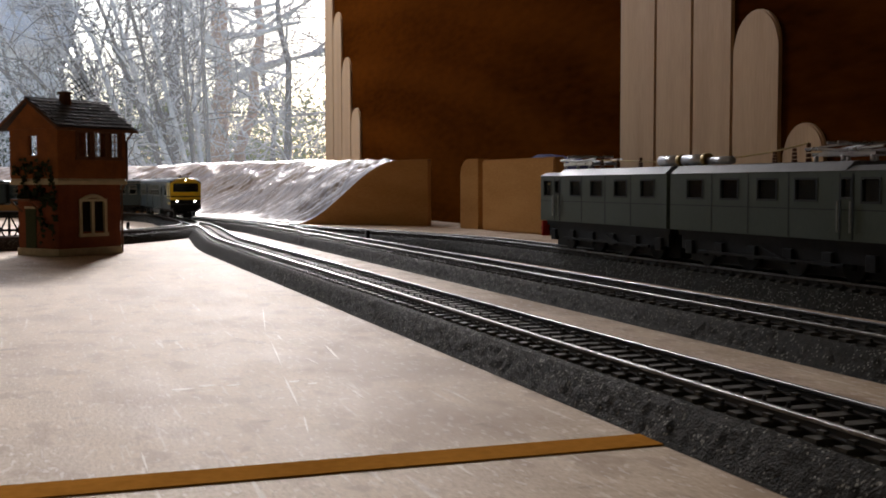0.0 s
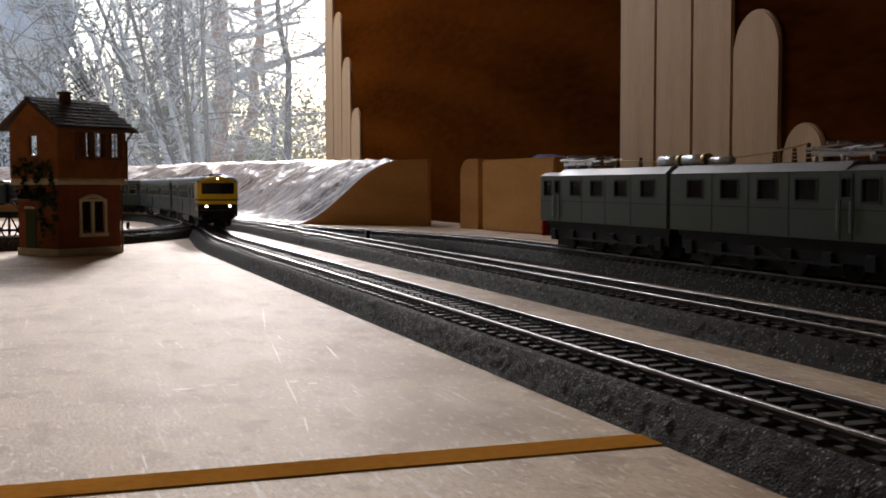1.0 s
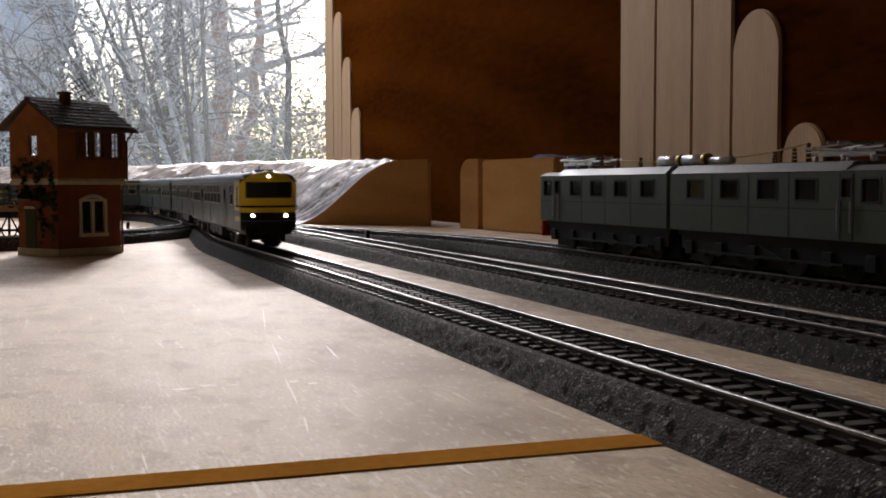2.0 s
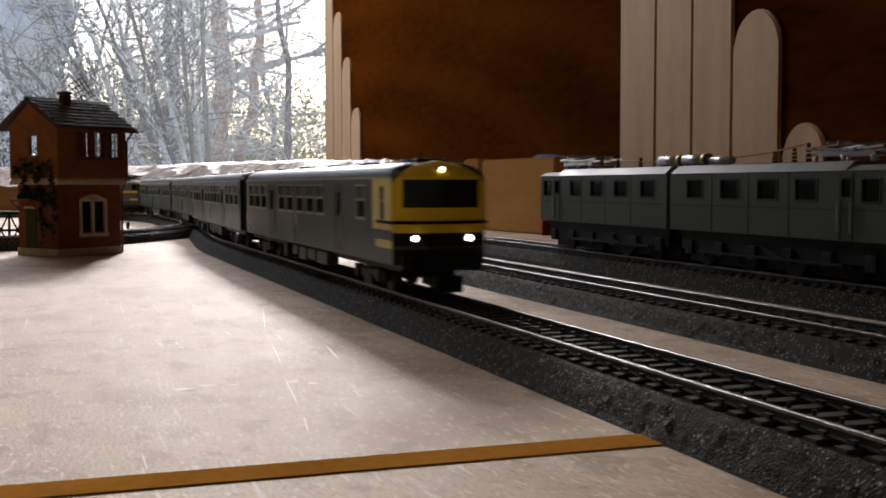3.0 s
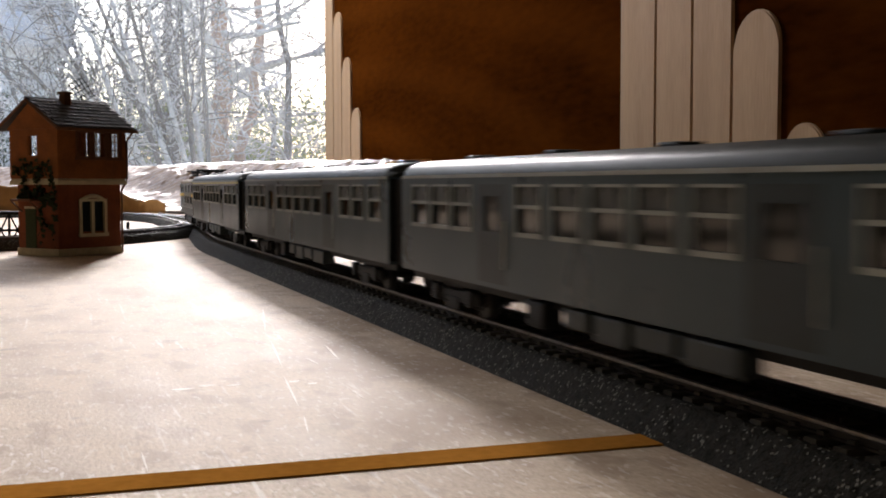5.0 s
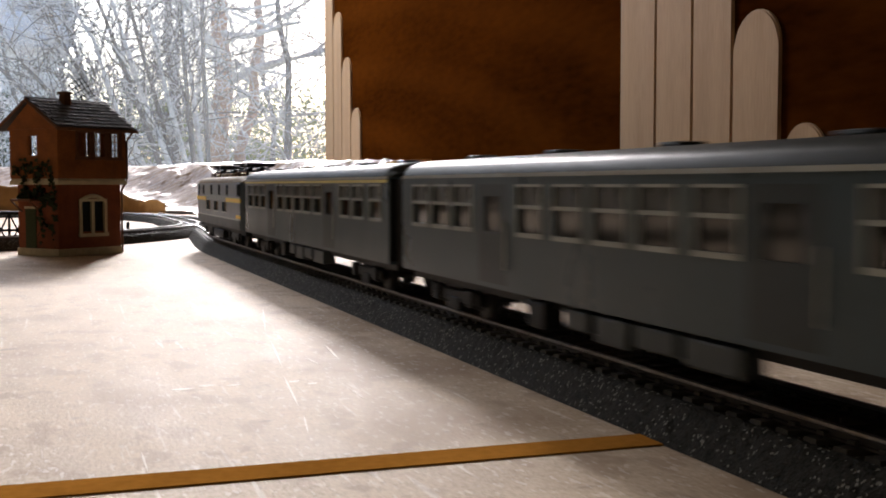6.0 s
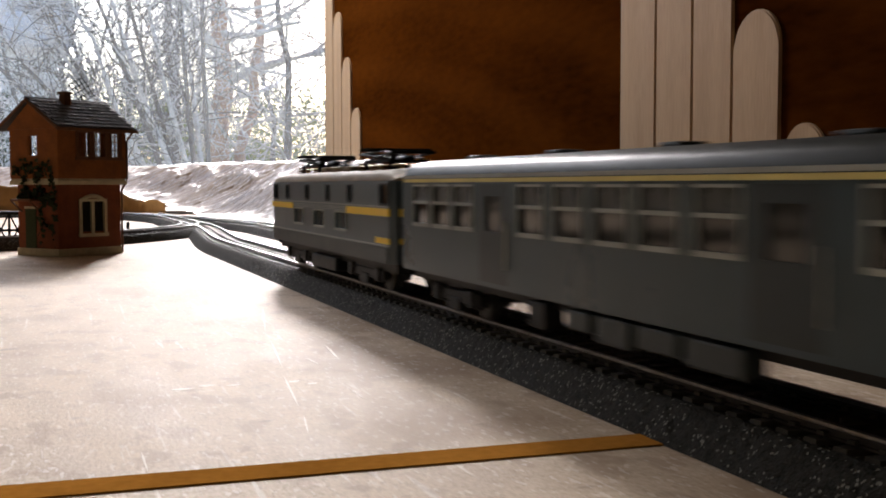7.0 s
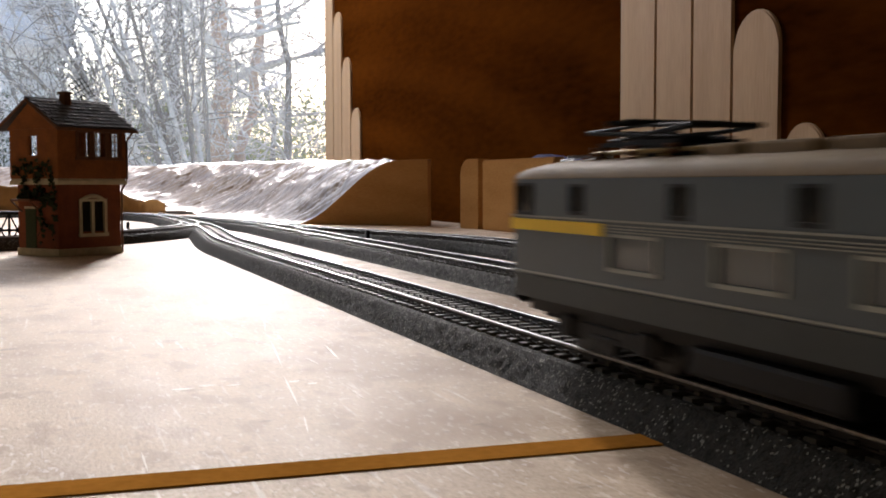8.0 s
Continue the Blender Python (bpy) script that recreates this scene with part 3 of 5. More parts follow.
    part("card_face", bm, HILLWALL, t, "brown card retaining face with a wavy top")


def build_blocks():
    # the long board behind the siding, and the rounded post before its end
    a, b = Vector((0.433, 1.108, 0)), Vector((0.4440, 0.955, 0))
    d = (b - a).normalized()
    nrm = Vector((d.y, -d.x, 0))
    t = empty("side_board", "pale wooden edge board standing behind the siding", "board")
    bm = bmesh.new()
    vs = [[bm.verts.new(p + nrm * o + Vector((0, 0, z))) for p, z in ((a, 0), (b, 0), (b, 0.0715), (a, 0.0715))] for o in (-0.006, 0.006)]
    bm.faces.new(vs[0])
    bm.faces.new(vs[1][::-1])
    for i in range(4):
        bm.faces.new((vs[0][i], vs[1][i], vs[1][(i + 1) % 4], vs[0][(i + 1) % 4]))
    bmesh.ops.bevel(bm, geom=list(bm.edges), offset=0.0015, segments=2, affect="EDGES")
    part("plank", bm, BLOCK, t)
    t = empty("end_board", "pale wooden board end with a rounded corner", "board")
    bm = bmesh.new()
    c0, w = Vector((0.4226, 1.160, 0)), 0.0375
    e = Vector((0.16, -0.987, 0))
    f = Vector((0.987, 0.16, 0))
    prof = [(0, 0.0), (w, 0.0), (w, 0.0735)] + [(0.018 - 0.018 * math.sin(k / 8 * 1.571), 0.0575 + 0.016 * math.cos(k / 8 * 1.571)) for k in range(9)]
    p0 = [bm.verts.new(c0 + e * u + Vector((0, 0, z))) for u, z in prof]
    p1 = [bm.verts.new(c0 + e * u + f * 0.012 + Vector((0, 0, z))) for u, z in prof]
    bm.faces.new(p0)
    bm.faces.new(p1[::-1])
    for i in range(len(prof)):
        bm.faces.new((p0[i], p1[i], p1[(i + 1) % len(prof)], p0[(i + 1) % len(prof)]))
    part("plank", bm, BLOCK, t)
    t = empty("folded_cloth", "dark blue folded cloth bundle behind the edge board", "cloth")
    bm = bmesh.new()
    bmesh.ops.create_uvsphere(bm, u_segments=24, v_segments=12, radius=1, matrix=Matrix.LocRotScale((0.540, 1.185, 0.037), Euler((0, 0, 0.2)), (0.032, 0.095, 0.042)))
    for v in bm.verts:
        v.co += Vector((0, 0, 1)) * noise.noise(v.co * 40) * 0.005
        v.co.z = max(v.co.z, 0.0)
    for fc in bm.faces:
        fc.smooth = True
    part("bundle", bm, BLUE, t)


# ---- signal box ----
def build_tower():
    t = empty("signal_box", "orange brick model signal box with grey tiled gable roof", "model building")
    W, D, ZL, ZU, ZE, ZR = 0.051, 0.041, 0.047, 0.051, 0.0845, 0.1035

    def shell(holes_front, holes_back, holes_left, holes_right, x0, x1, y0, y1, z0, z1, m, name):
        bm = bmesh.new()
        th = 0.0022
        holed_wall(bm, lambda u, d, z: (u, y0 + d, z), x0, x1, z0, z1, holes_front, th)
        holed_wall(bm, lambda u, d, z: (u, y1 - d, z), x0, x1, z0, z1, holes_back, th)
        holed_wall(bm, lambda u, d, z: (x0 + d, u, z), y0 + th, y1 - th, z0, z1, holes_left, th)
        holed_wall(bm, lambda u, d, z: (x1 - d, u, z), y0 + th, y1 - th, z0, z1, holes_right, th)
        return part(name, bm, m, t)

    shell([(0.0175, 0.0375, 0.0145, 0.036)], [], [], [], 0, W, 0, D, 0.005, ZL, BRICK_LOW, "lower_wall")
    up = [(0.0135, 0.0235, 0.0655, 0.0815), (0.0265, 0.0365, 0.0655, 0.0815), (0.0395, 0.0485, 0.0655, 0.0815)]
    shell(up, [(a - 0.002, b + 0.004, 0.063, 0.0825) for a, b, _, _ in up], [(0.018, 0.026, 0.066, 0.079)], [(0.002, 0.018, 0.063, 0.0835), (0.0205, 0.038, 0.063, 0.0835)], -0.002, W + 0.003, -0.003, D + 0.005, ZU, ZE + 0.002, BRICK, "upper_wall")
    bm = bmesh.new()
    bx(bm, -0.001, W + 0.001, -0.001, D + 0.001, 0, 0.005, 0.0004)
    part("plinth", bm, CREAM, t, "stone plinth")
    bm = bmesh.new()
    bx(bm, -0.0026, W + 0.0036, -0.0036, D + 0.0056, ZL, ZU - 0.001, 0.0005)
    bx(bm, -0.0016, W + 0.0026, -0.0026, D + 0.0046, ZU - 0.001, ZU)
    part("string_course", bm, CREAM, t, "cream band between the storeys")
    # brick courses as fine grooved bands
    for k in range(9):
        z = 0.0075 + k * 0.0045
        bm = bmesh.new()
        for a, b in ((0.0, 0.0165), (0.0385, W)) if 0.012 < z < 0.038 else ((0.0, W),):
            part("brick_course", bx(bmesh.new(), a, b, -0.00035, 0.0, z, z + 0.0038), BRICK_LOW, t)
        part("brick_course", bx(bm, -0.00035, 0.0, 0.0, D, z, z + 0.0038), BRICK_LOW, t)
    for k in range(7):
        z = ZU + 0.001 + k * 0.0046
        if z + 0.004 < 0.0645 or z > 0.0815:
            part("brick_course", bx(bmesh.new(), -0.002, W + 0.003, -0.0034, -0.003, z, z + 0.0040), BRICK, t)
        part("brick_course", bx(bmesh.new(), -0.0024, -0.002, -0.003, 0.0172 if 0.062 < z < 0.079 else 0.022, z, z + 0.0040), BRICK, t)
        part("brick_course", bx(bmesh.new(), -0.0024, -0.002, 0.0268 if 0.062 < z < 0.079 else 0.022, D + 0.005, z, z + 0.0040), BRICK, t)

    def window(x0, x1, z0, z1, y, arch, bars):
        w = part("window", bmesh.new(), CREAM, t)
        bm = bmesh.new()
        e = 0.0014
        bx(bm, x0 - e, x0 + e * 0.5, y - 0.0012, y + 0.0008, z0 - e, z1 + e)
        bx(bm, x1 - e * 0.5, x1 + e, y - 0.0012, y + 0.0008, z0 - e, z1 + e)
        bx(bm, x0 - e - 0.0006, x1 + e + 0.0006, y - 0.0020, y + 0.0008, z0 - e - 0.0008, z0)
        bx(bm, x0, x1, y - 0.0012, y + 0.0008, z1 - 0.0002, z1 + e)
        if arch:
            for k in range(10):
                a0, a1 = math.pi * (0.14 + 0.072 * k), math.pi * (0.14 + 0.072 * (k + 1))
                c, r = (x0 + x1) / 2, (x1 - x0) * 0.56
                rod(bm, (c + r * math.cos(a0), y - 0.0004, z1 - 0.0035 + r * 0.62 * math.sin(a0)), (c + r * math.cos(a1), y - 0.0004, z1 - 0.0035 + r * 0.62 * math.sin(a1)), 0.0013, n=6)
            bx(bm, (x0 + x1) / 2 - 0.0012, (x0 + x1) / 2 + 0.0012, y - 0.0006, y + 0.0010, z0, z1)
        part("frame", bm, CREAM if arch else TIMBER, w)
        bm = bmesh.new()
        for k in range(1, bars):
            xx = x0 + (x1 - x0) * k / bars
            bx(bm, xx - 0.00035, xx + 0.00035, y + 0.0006, y + 0.0012, z0, z1)
        for f in () if arch else (0.28, 0.62):
            bx(bm, x0, x1, y + 0.0006, y + 0.0012, z0 + (z1 - z0) * f, z0 + (z1 - z0) * f + 0.0006)
        part("glazing_bar", bm, CREAM if arch else TIMBER, w)
        bm = bmesh.new()
        bx(bm, x0, x1, y + 0.0014, y + 0.0017, z0, z1)
        part("pane", bm, GLASS_DARK if arch else GLASS_CLEAR, w)

    window(0.0175, 0.0375, 0.0145, 0.036, 0.0, True, 2)
    for a, b, c, d in up:
        window(a, b, c, d, -0.003, False, 3)
    # roof: two slopes of lapped tile rows, with the ridge along the building
    xo, x2 = -0.007, W + 0.0085
    ye, yb, ym = -0.0085, D + 0.0135, 0.0228
    for sgn, ya in ((1, ye), (-1, yb)):
        bm = bmesh.new()
        vs = [bm.verts.new(c) for c in ((xo, ya, ZE), (x2, ya, ZE), (x2, ym, ZR), (xo, ym, ZR), (xo, ya, ZE - 0.0016), (x2, ya, ZE - 0.0016), (x2, ym, ZR - 0.0016), (xo, ym, ZR - 0.0016))]
        for f in ((0, 1, 2, 3), (7, 6, 5, 4), (0, 4, 5, 1), (1, 5, 6, 2), (0, 3, 7, 4)):
            bm.faces.new([vs[i] for i in f])
        slope = part("roof_slope", bm, TILE, t, "grey tiled roof slope")
        if sgn < 0:
            continue
        rows, cols = 8, 16
        wide, run = (x2 - xo) / (cols + 0.5), math.hypot(ym - ya, ZR - ZE)
        bm = bmesh.new()
        bx(bm, 0, wide - 0.0004, 0, run / rows * 1.2, 0, 0.0008)
        for v in bm.verts:
            if v.co.y > 0.001:
                v.co.z -= 0.0007
        data = mesh("tile", bm, TILE)
        for r in range(rows):
            for c in range(cols):
                tl = part("tile", None, None, slope, data=data)
                f = r / rows
                tl.matrix_basis = Matrix.Translation((xo + wide * (c + (0.5 if r % 2 else 0)), ya + (ym - ya) * f, ZE + (ZR - ZE) * f + 0.0004 + random.uniform(0, 0.00025))) @ Matrix.Rotation(math.atan2(ZR - ZE, ym - ya), 4, "X")
    bm = bmesh.new()
    rod(bm, (xo, ym, ZR), (x2, ym, ZR), 0.0011)
    part("ridge_cap", bm, TILE, t)
    for x in (-0.0045, W + 0.006):
        bm = bmesh.new()
        w = [bm.verts.new((x, -0.003, ZE - 0.001)), bm.verts.new((x, D + 0.005, ZE - 0.001)), bm.verts.new((x, ym, ZR - 0.003))]
        w2 = [bm.verts.new((x + 0.002, v.co.y, v.co.z)) for v in w]
        bm.faces.new(w)
        bm.faces.new(w2[::-1])
        for i in range(3):
            bm.faces.new((w[i], w2[i], w2[(i + 1) % 3], w[(i + 1) % 3]))
        part("gable", bm, BRICK, t)
        for a in (ye, yb):
            bm = bmesh.new()
            rod(bm, (x - 0.0022, a, ZE - 0.001), (x - 0.0022, ym, ZR - 0.001), 0.0012, n=4)
            part("barge_board", bm, TIMBER, t)
    bm = bmesh.new()
    bx(bm, xo, x2, ye - 0.0012, ye + 0.0006, ZE - 0.0026, ZE - 0.0006, 0.0004)
    part("gutter", bm, TIMBER, t)
    bm = bmesh.new()
    rod(bm, (W + 0.0045, -0.0085, ZE - 0.002), (W + 0.0035, -0.0035, ZE - 0.008), 0.0007)
    rod(bm, (W + 0.0035, -0.0035, ZE - 0.008), (W + 0.0035, -0.0035, ZU), 0.0007)
    rod(bm, (W + 0.0035, -0.0035, ZU), (W + 0.0008, -0.0008, ZL - 0.004), 0.0007)
    rod(bm, (W + 0.0008, -0.0008, ZL - 0.004), (W + 0.0008, -0.0008, 0.001), 0.0007)
    part("downpipe", bm, TIMBER, t)
    # the chimney's backlit shade is put into its dark brown colour
    ch = part("chimney", bx(bmesh.new(), 0.0185, 0.0240, ym - 0.0075, ym - 0.0020, ZR - 0.010, ZR + 0.004), TIMBER, t)
    part("chimney_cap", bx(bmesh.new(), 0.0177, 0.0248, ym - 0.0083, ym - 0.0012, ZR + 0.004, ZR + 0.0056, 0.0003), TIMBER, ch)
    part("floor", bx(bmesh.new(), 0.0, W, 0.001, D, ZU - 0.0005, ZU + 0.0012), TIMBER, t)
    # lattice aerial behind the ridge
    ae = part("aerial", rod(bmesh.new(), (0.056, 0.044, 0.088), (0.056, 0.044, 0.110), 0.0005, n=6), BLACK, t, "small dark lattice aerial")
    tilt = Matrix.Translation((0.056, 0.044, 0.1135)) @ Matrix.Rotation(radians(-37.1), 4, "Z") @ Matrix.Rotation(radians(-32), 4, "Y")
    for k in range(5):
        f = -0.0052 + 0.0026 * k
        part("rod", rod(bmesh.new(), tilt @ Vector((f, 0, -0.0085)), tilt @ Vector((f, 0, 0.0085)), 0.0003, n=4), BLACK, ae)
        part("rod", rod(bmesh.new(), tilt @ Vector((-0.0066, 0, f * 1.4)), tilt @ Vector((0.0066, 0, f * 1.4)), 0.0003, n=4), BLACK, ae)
    # green door and porch in the gable side
    dr = part("door", bx(bmesh.new(), -0.0009, 0.0, 0.022, 0.033, 0.005, 0.031, 0.0003), LEAFGREEN, t, "dull green boarded door")
    part("frame", bx(bmesh.new(), -0.0007, 0.0, 0.0208, 0.0342, 0.0312, 0.0326), CREAM, dr)
    part("porch", bx(bmesh.new(), -0.009, 0.0005, 0.017, 0.038, 0.0362, 0.0376, 0.0004), TIMBER, t)
    for y in (0.018, 0.037):
        part("bracket", rod(bmesh.new(), (-0.0085, y, 0.0362), (0.0, y, 0.0290), 0.0006, n=4), TIMBER, t)
    # ivy on the shaded corner
    rnd = random.Random(5)
    vs, fs = [], []
    for k in range(1100):
        y, z = rnd.uniform(0.0, 0.04), rnd.gauss(0.042, 0.014)
        if (y > 0.017 and z < 0.037) or z < 0.003 or z > 0.064 or math.sin(y * 420 + 1.3) + math.cos(z * 330) < -0.4:
            continue
        c, r = Vector((-0.0010 - rnd.random() * 0.0022 - (0.0018 if z > 0.046 else 0), y, z)), rnd.uniform(0.0008, 0.0019)
        n = Vector((rnd.uniform(-1, 1), rnd.uniform(-1, 1), rnd.uniform(-1, 1))).normalized()
        u = n.orthogonal().normalized() * r
        w = n.cross(u)
        b = len(vs)
        vs += [tuple(c + u), tuple(c + w), tuple(c - u), tuple(c - w)]
        fs.append((b, b + 1, b + 2, b + 3))
    me = bpy.data.meshes.new("ivy")
    me.from_pydata(vs, [], fs)
    me.materials.append(LEAFGREEN)
    tagged(part("ivy", None, None, t, "dark climbing ivy", data=me), kind="stuff")
    t.matrix_basis = pose(0.0100, 0.7900, 0, 0, 0, 37.1)


def build_trestle():
    """The dark lattice structure beyond the signal box's stair."""
    t = empty("lattice_bridge", "dark lattice girder model bridge side", "model bridge")
    y, x0, x1 = 0.90, -0.16, 0.0
    bm = bmesh.new()
    for z in (0.0015, 0.013, 0.0255):
        bx(bm, x0, x1, y - 0.001, y + 0.001, z, z + 0.0016)
    part("chord", bm, BLACK, t)
    n = 14
    for k in range(n):
        a, b = x0 + (x1 - x0) * k / n, x0 + (x1 - x0) * (k + 1) / n
        bm = bmesh.new()
        rod(bm, (a, y, 0.002), (b, y, 0.026), 0.0006, n=4)
        rod(bm, (b, y, 0.002), (a, y, 0.026), 0.0006, n=4)
        part("brace", bm, BLACK, t)
        if k % 2 == 0:
            part("post", rod(bmesh.new(), (a, y, 0), (a, y, 0.027), 0.0009, n=4), BLACK, t)


# ---- railway vehicles ----
HW = 0.0160


def body_profile(z0, zg, zr, hw, n=12):
    """Roof outline from gutter to gutter."""
    return [(hw * math.cos(math.pi * k / n), zg + (zr - zg) * math.sin(math.pi * k / n) ** 0.62) for k in range(n + 1)]


def roof_mesh(y0, y1, zg, zr, hw, m, round_ends=0.004):
    bm = bmesh.new()
    rows = []
    steps = [(y0, 0.0), (y0 + round_ends * 0.3, 0.6), (y0 + round_ends, 1.0), (y1 - round_ends, 1.0), (y1 - round_ends * 0.3, 0.6), (y1, 0.0)]
    for y, f in steps:
        rows.append([bm.verts.new((x * (0.94 + 0.06 * f), y, zg + (z - zg) * (0.35 + 0.65 * f))) for x, z in body_profile(0, zg, zr, hw)])
    for a, b in zip(rows, rows[1:]):
        for k in range(len(a) - 1):
            bm.faces.new((a[k], a[k + 1], b[k + 1], b[k])).smooth = True
    bm.faces.new(rows[0])
    bm.faces.new(rows[-1][::-1])
    return mesh("roof", bm, m)


def bogie(parent, y, wheels=2, base=0.028, r=0.0052, cover=True):
    bg = part("bogie", bmesh.new(), UNDER, parent, "black sprung bogie")
    bm = bmesh.new()
    for s in (-1, 1):
        bx(bm, s * 0.0118 - 0.0011, s * 0.0118 + 0.0011, y - base / 2 - 0.006, y + base / 2 + 0.006, 0.0135, 0.0170, 0.0005)
        bx(bm, s * 0.0122 - 0.0012, s * 0.0122 + 0.0012, y - 0.005, y + 0.005, 0.0112, 0.0150, 0.0005)
        for k in range(wheels):
            yy = y - base / 2 + base * k / (wheels - 1)
            bx(bm, s * 0.0126 - 0.0013, s * 0.0126 + 0.0013, yy - 0.0024, yy + 0.0024, 0.0130, 0.0178, 0.0005)
            for d in (-0.0042, 0.0042):
                rod(bm, (s * 0.0122, yy + d, 0.0128), (s * 0.0122, yy + d, 0.0168), 0.0009, n=6)
    bx(bm, -0.011, 0.011, y - 0.004, y + 0.004, 0.0140, 0.0200)
    part("side_frame", bm, UNDER, bg)
    for k in range(wheels):
        yy = y - base / 2 + base * k / (wheels - 1)
        for s in (-1, 1):
            bm = bmesh.new()
            rod(bm, (s * GAUGE - 0.0011, yy, RAILTOP + r), (s * GAUGE + 0.0011, yy, RAILTOP + r), r, n=20)
            rod(bm, (s * GAUGE - s * 0.0011, yy, RAILTOP + r), (s * GAUGE - s * 0.0016, yy, RAILTOP + r), r * 1.08, n=20)
            part("wheel", bm, STEEL, bg)
        part("axle", rod(bmesh.new(), (-GAUGE, yy, RAILTOP + r), (GAUGE, yy, RAILTOP + r), 0.0009), STEEL, bg)


def window_meshes(w, h):
    """Frame with a sill and a transom, and its pane, for a window w long and h high in a wall facing -x, its lower edge at 0."""
    bm = bmesh.new()
    e, o = 0.0006, -0.00035
    bx(bm, o, 0.0006, -w / 2 - e, w / 2 + e, -0.0010, 0.0)
    bx(bm, o, 0.0006, -w / 2 - e, w / 2 + e, h, h + e)
    bx(bm, o, 0.0006, -w / 2 - e, -w / 2, 0, h)
    bx(bm, o, 0.0006, w / 2, w / 2 + e, 0, h)
    bx(bm, o, 0.0006, -w / 2, w / 2, h * 0.53, h * 0.53 + 0.0008)
    fr = mesh("frame", bm, FRAMEMETAL)
    bm = bmesh.new()
    bx(bm, 0.0007, 0.0009, -w / 2, w / 2, 0, h * 0.53)
    gl = mesh("pane", bm, GLASS_DARK)
    bm = bmesh.new()
    bx(bm, 0.0004, 0.0007, -w / 2, w / 2, h * 0.53 + 0.0008, h)
    return fr, gl, mesh("upper_pane", bm, PANE_GREY)


def side_window(parent, fr, gl, up, side, y, z):
    w = part("window", None, None, parent, data=fr)
    w.matrix_basis = pose(side * HW, y, z, 0, 0, 0 if side < 0 else 180)
    part("pane", None, None, w, data=gl)
    part("upper_pane", None, None, w, "grey fanlight", data=up)


def side_door(parent, side, y, w, z0, z1):
    bm = bmesh.new()
    o = 0.0004
    holed_wall(bm, lambda u, d, z: (-HW - 0.00005 + d, u, z), y - w / 2, y + w / 2, z0, z1, [(y - w * 0.28, y + w * 0.28, z0 + (z1 - z0) * 0.52, z1 - 0.003)], o)
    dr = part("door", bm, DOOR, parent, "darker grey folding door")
    bm = bmesh.new()
    bx(bm, -HW + 0.0005, -HW + 0.0007, y - w * 0.28, y + w * 0.28, z0 + (z1 - z0) * 0.52, z1 - 0.003)
    part("pane", bm, GLASS_DARK, dr)
    bm = bmesh.new()
    rod(bm, (-HW - 0.0008, y - w / 2 - 0.0006, z0 + 0.004), (-HW - 0.0008, y - w / 2 - 0.0006, z0 + 0.016), 0.0003, n=6)
    part("handle", bm, FRAMEMETAL, dr)
    if side > 0:
        dr.matrix_basis = pose(0, 2 * y, 0, 0, 0, 180)


Z0, ZG, ZROOF = 0.0205, 0.0492, 0.0545
LENGTH, TRAILER_LENGTH = 0.2835, 0.2868
WIN_LOW, WIN_HIGH = 0.0352, 0.0462


def coach_shell(t, wins, doors, y0, y1, z0=Z0, zg=ZG):
    """Side walls with openings; wins: (centre, length)."""
    holes = [(c - w / 2, c + w / 2, WIN_LOW, WIN_HIGH) for c, w in wins] + [(c - w / 2, c + w / 2, z0 + 0.0012, 0.0468) for c, w in doors]
    bm = bmesh.new()
    for s in (-1, 1):
        holed_wall(bm, lambda u, d, z: (s * (HW - d), u, z), y0, y1, z0, zg, holes, 0.0009)
    for y, d in ((y0, 1), (y1, -1)):
        bx(bm, -HW + 0.001, HW - 0.001, min(y, y + d * 0.001), max(y, y + d * 0.001), z0, zg)
    bx(bm, -HW + 0.001, HW - 0.001, y0 + 0.001, y1 - 0.001, z0, z0 + 0.001)
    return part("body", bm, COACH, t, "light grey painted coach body")


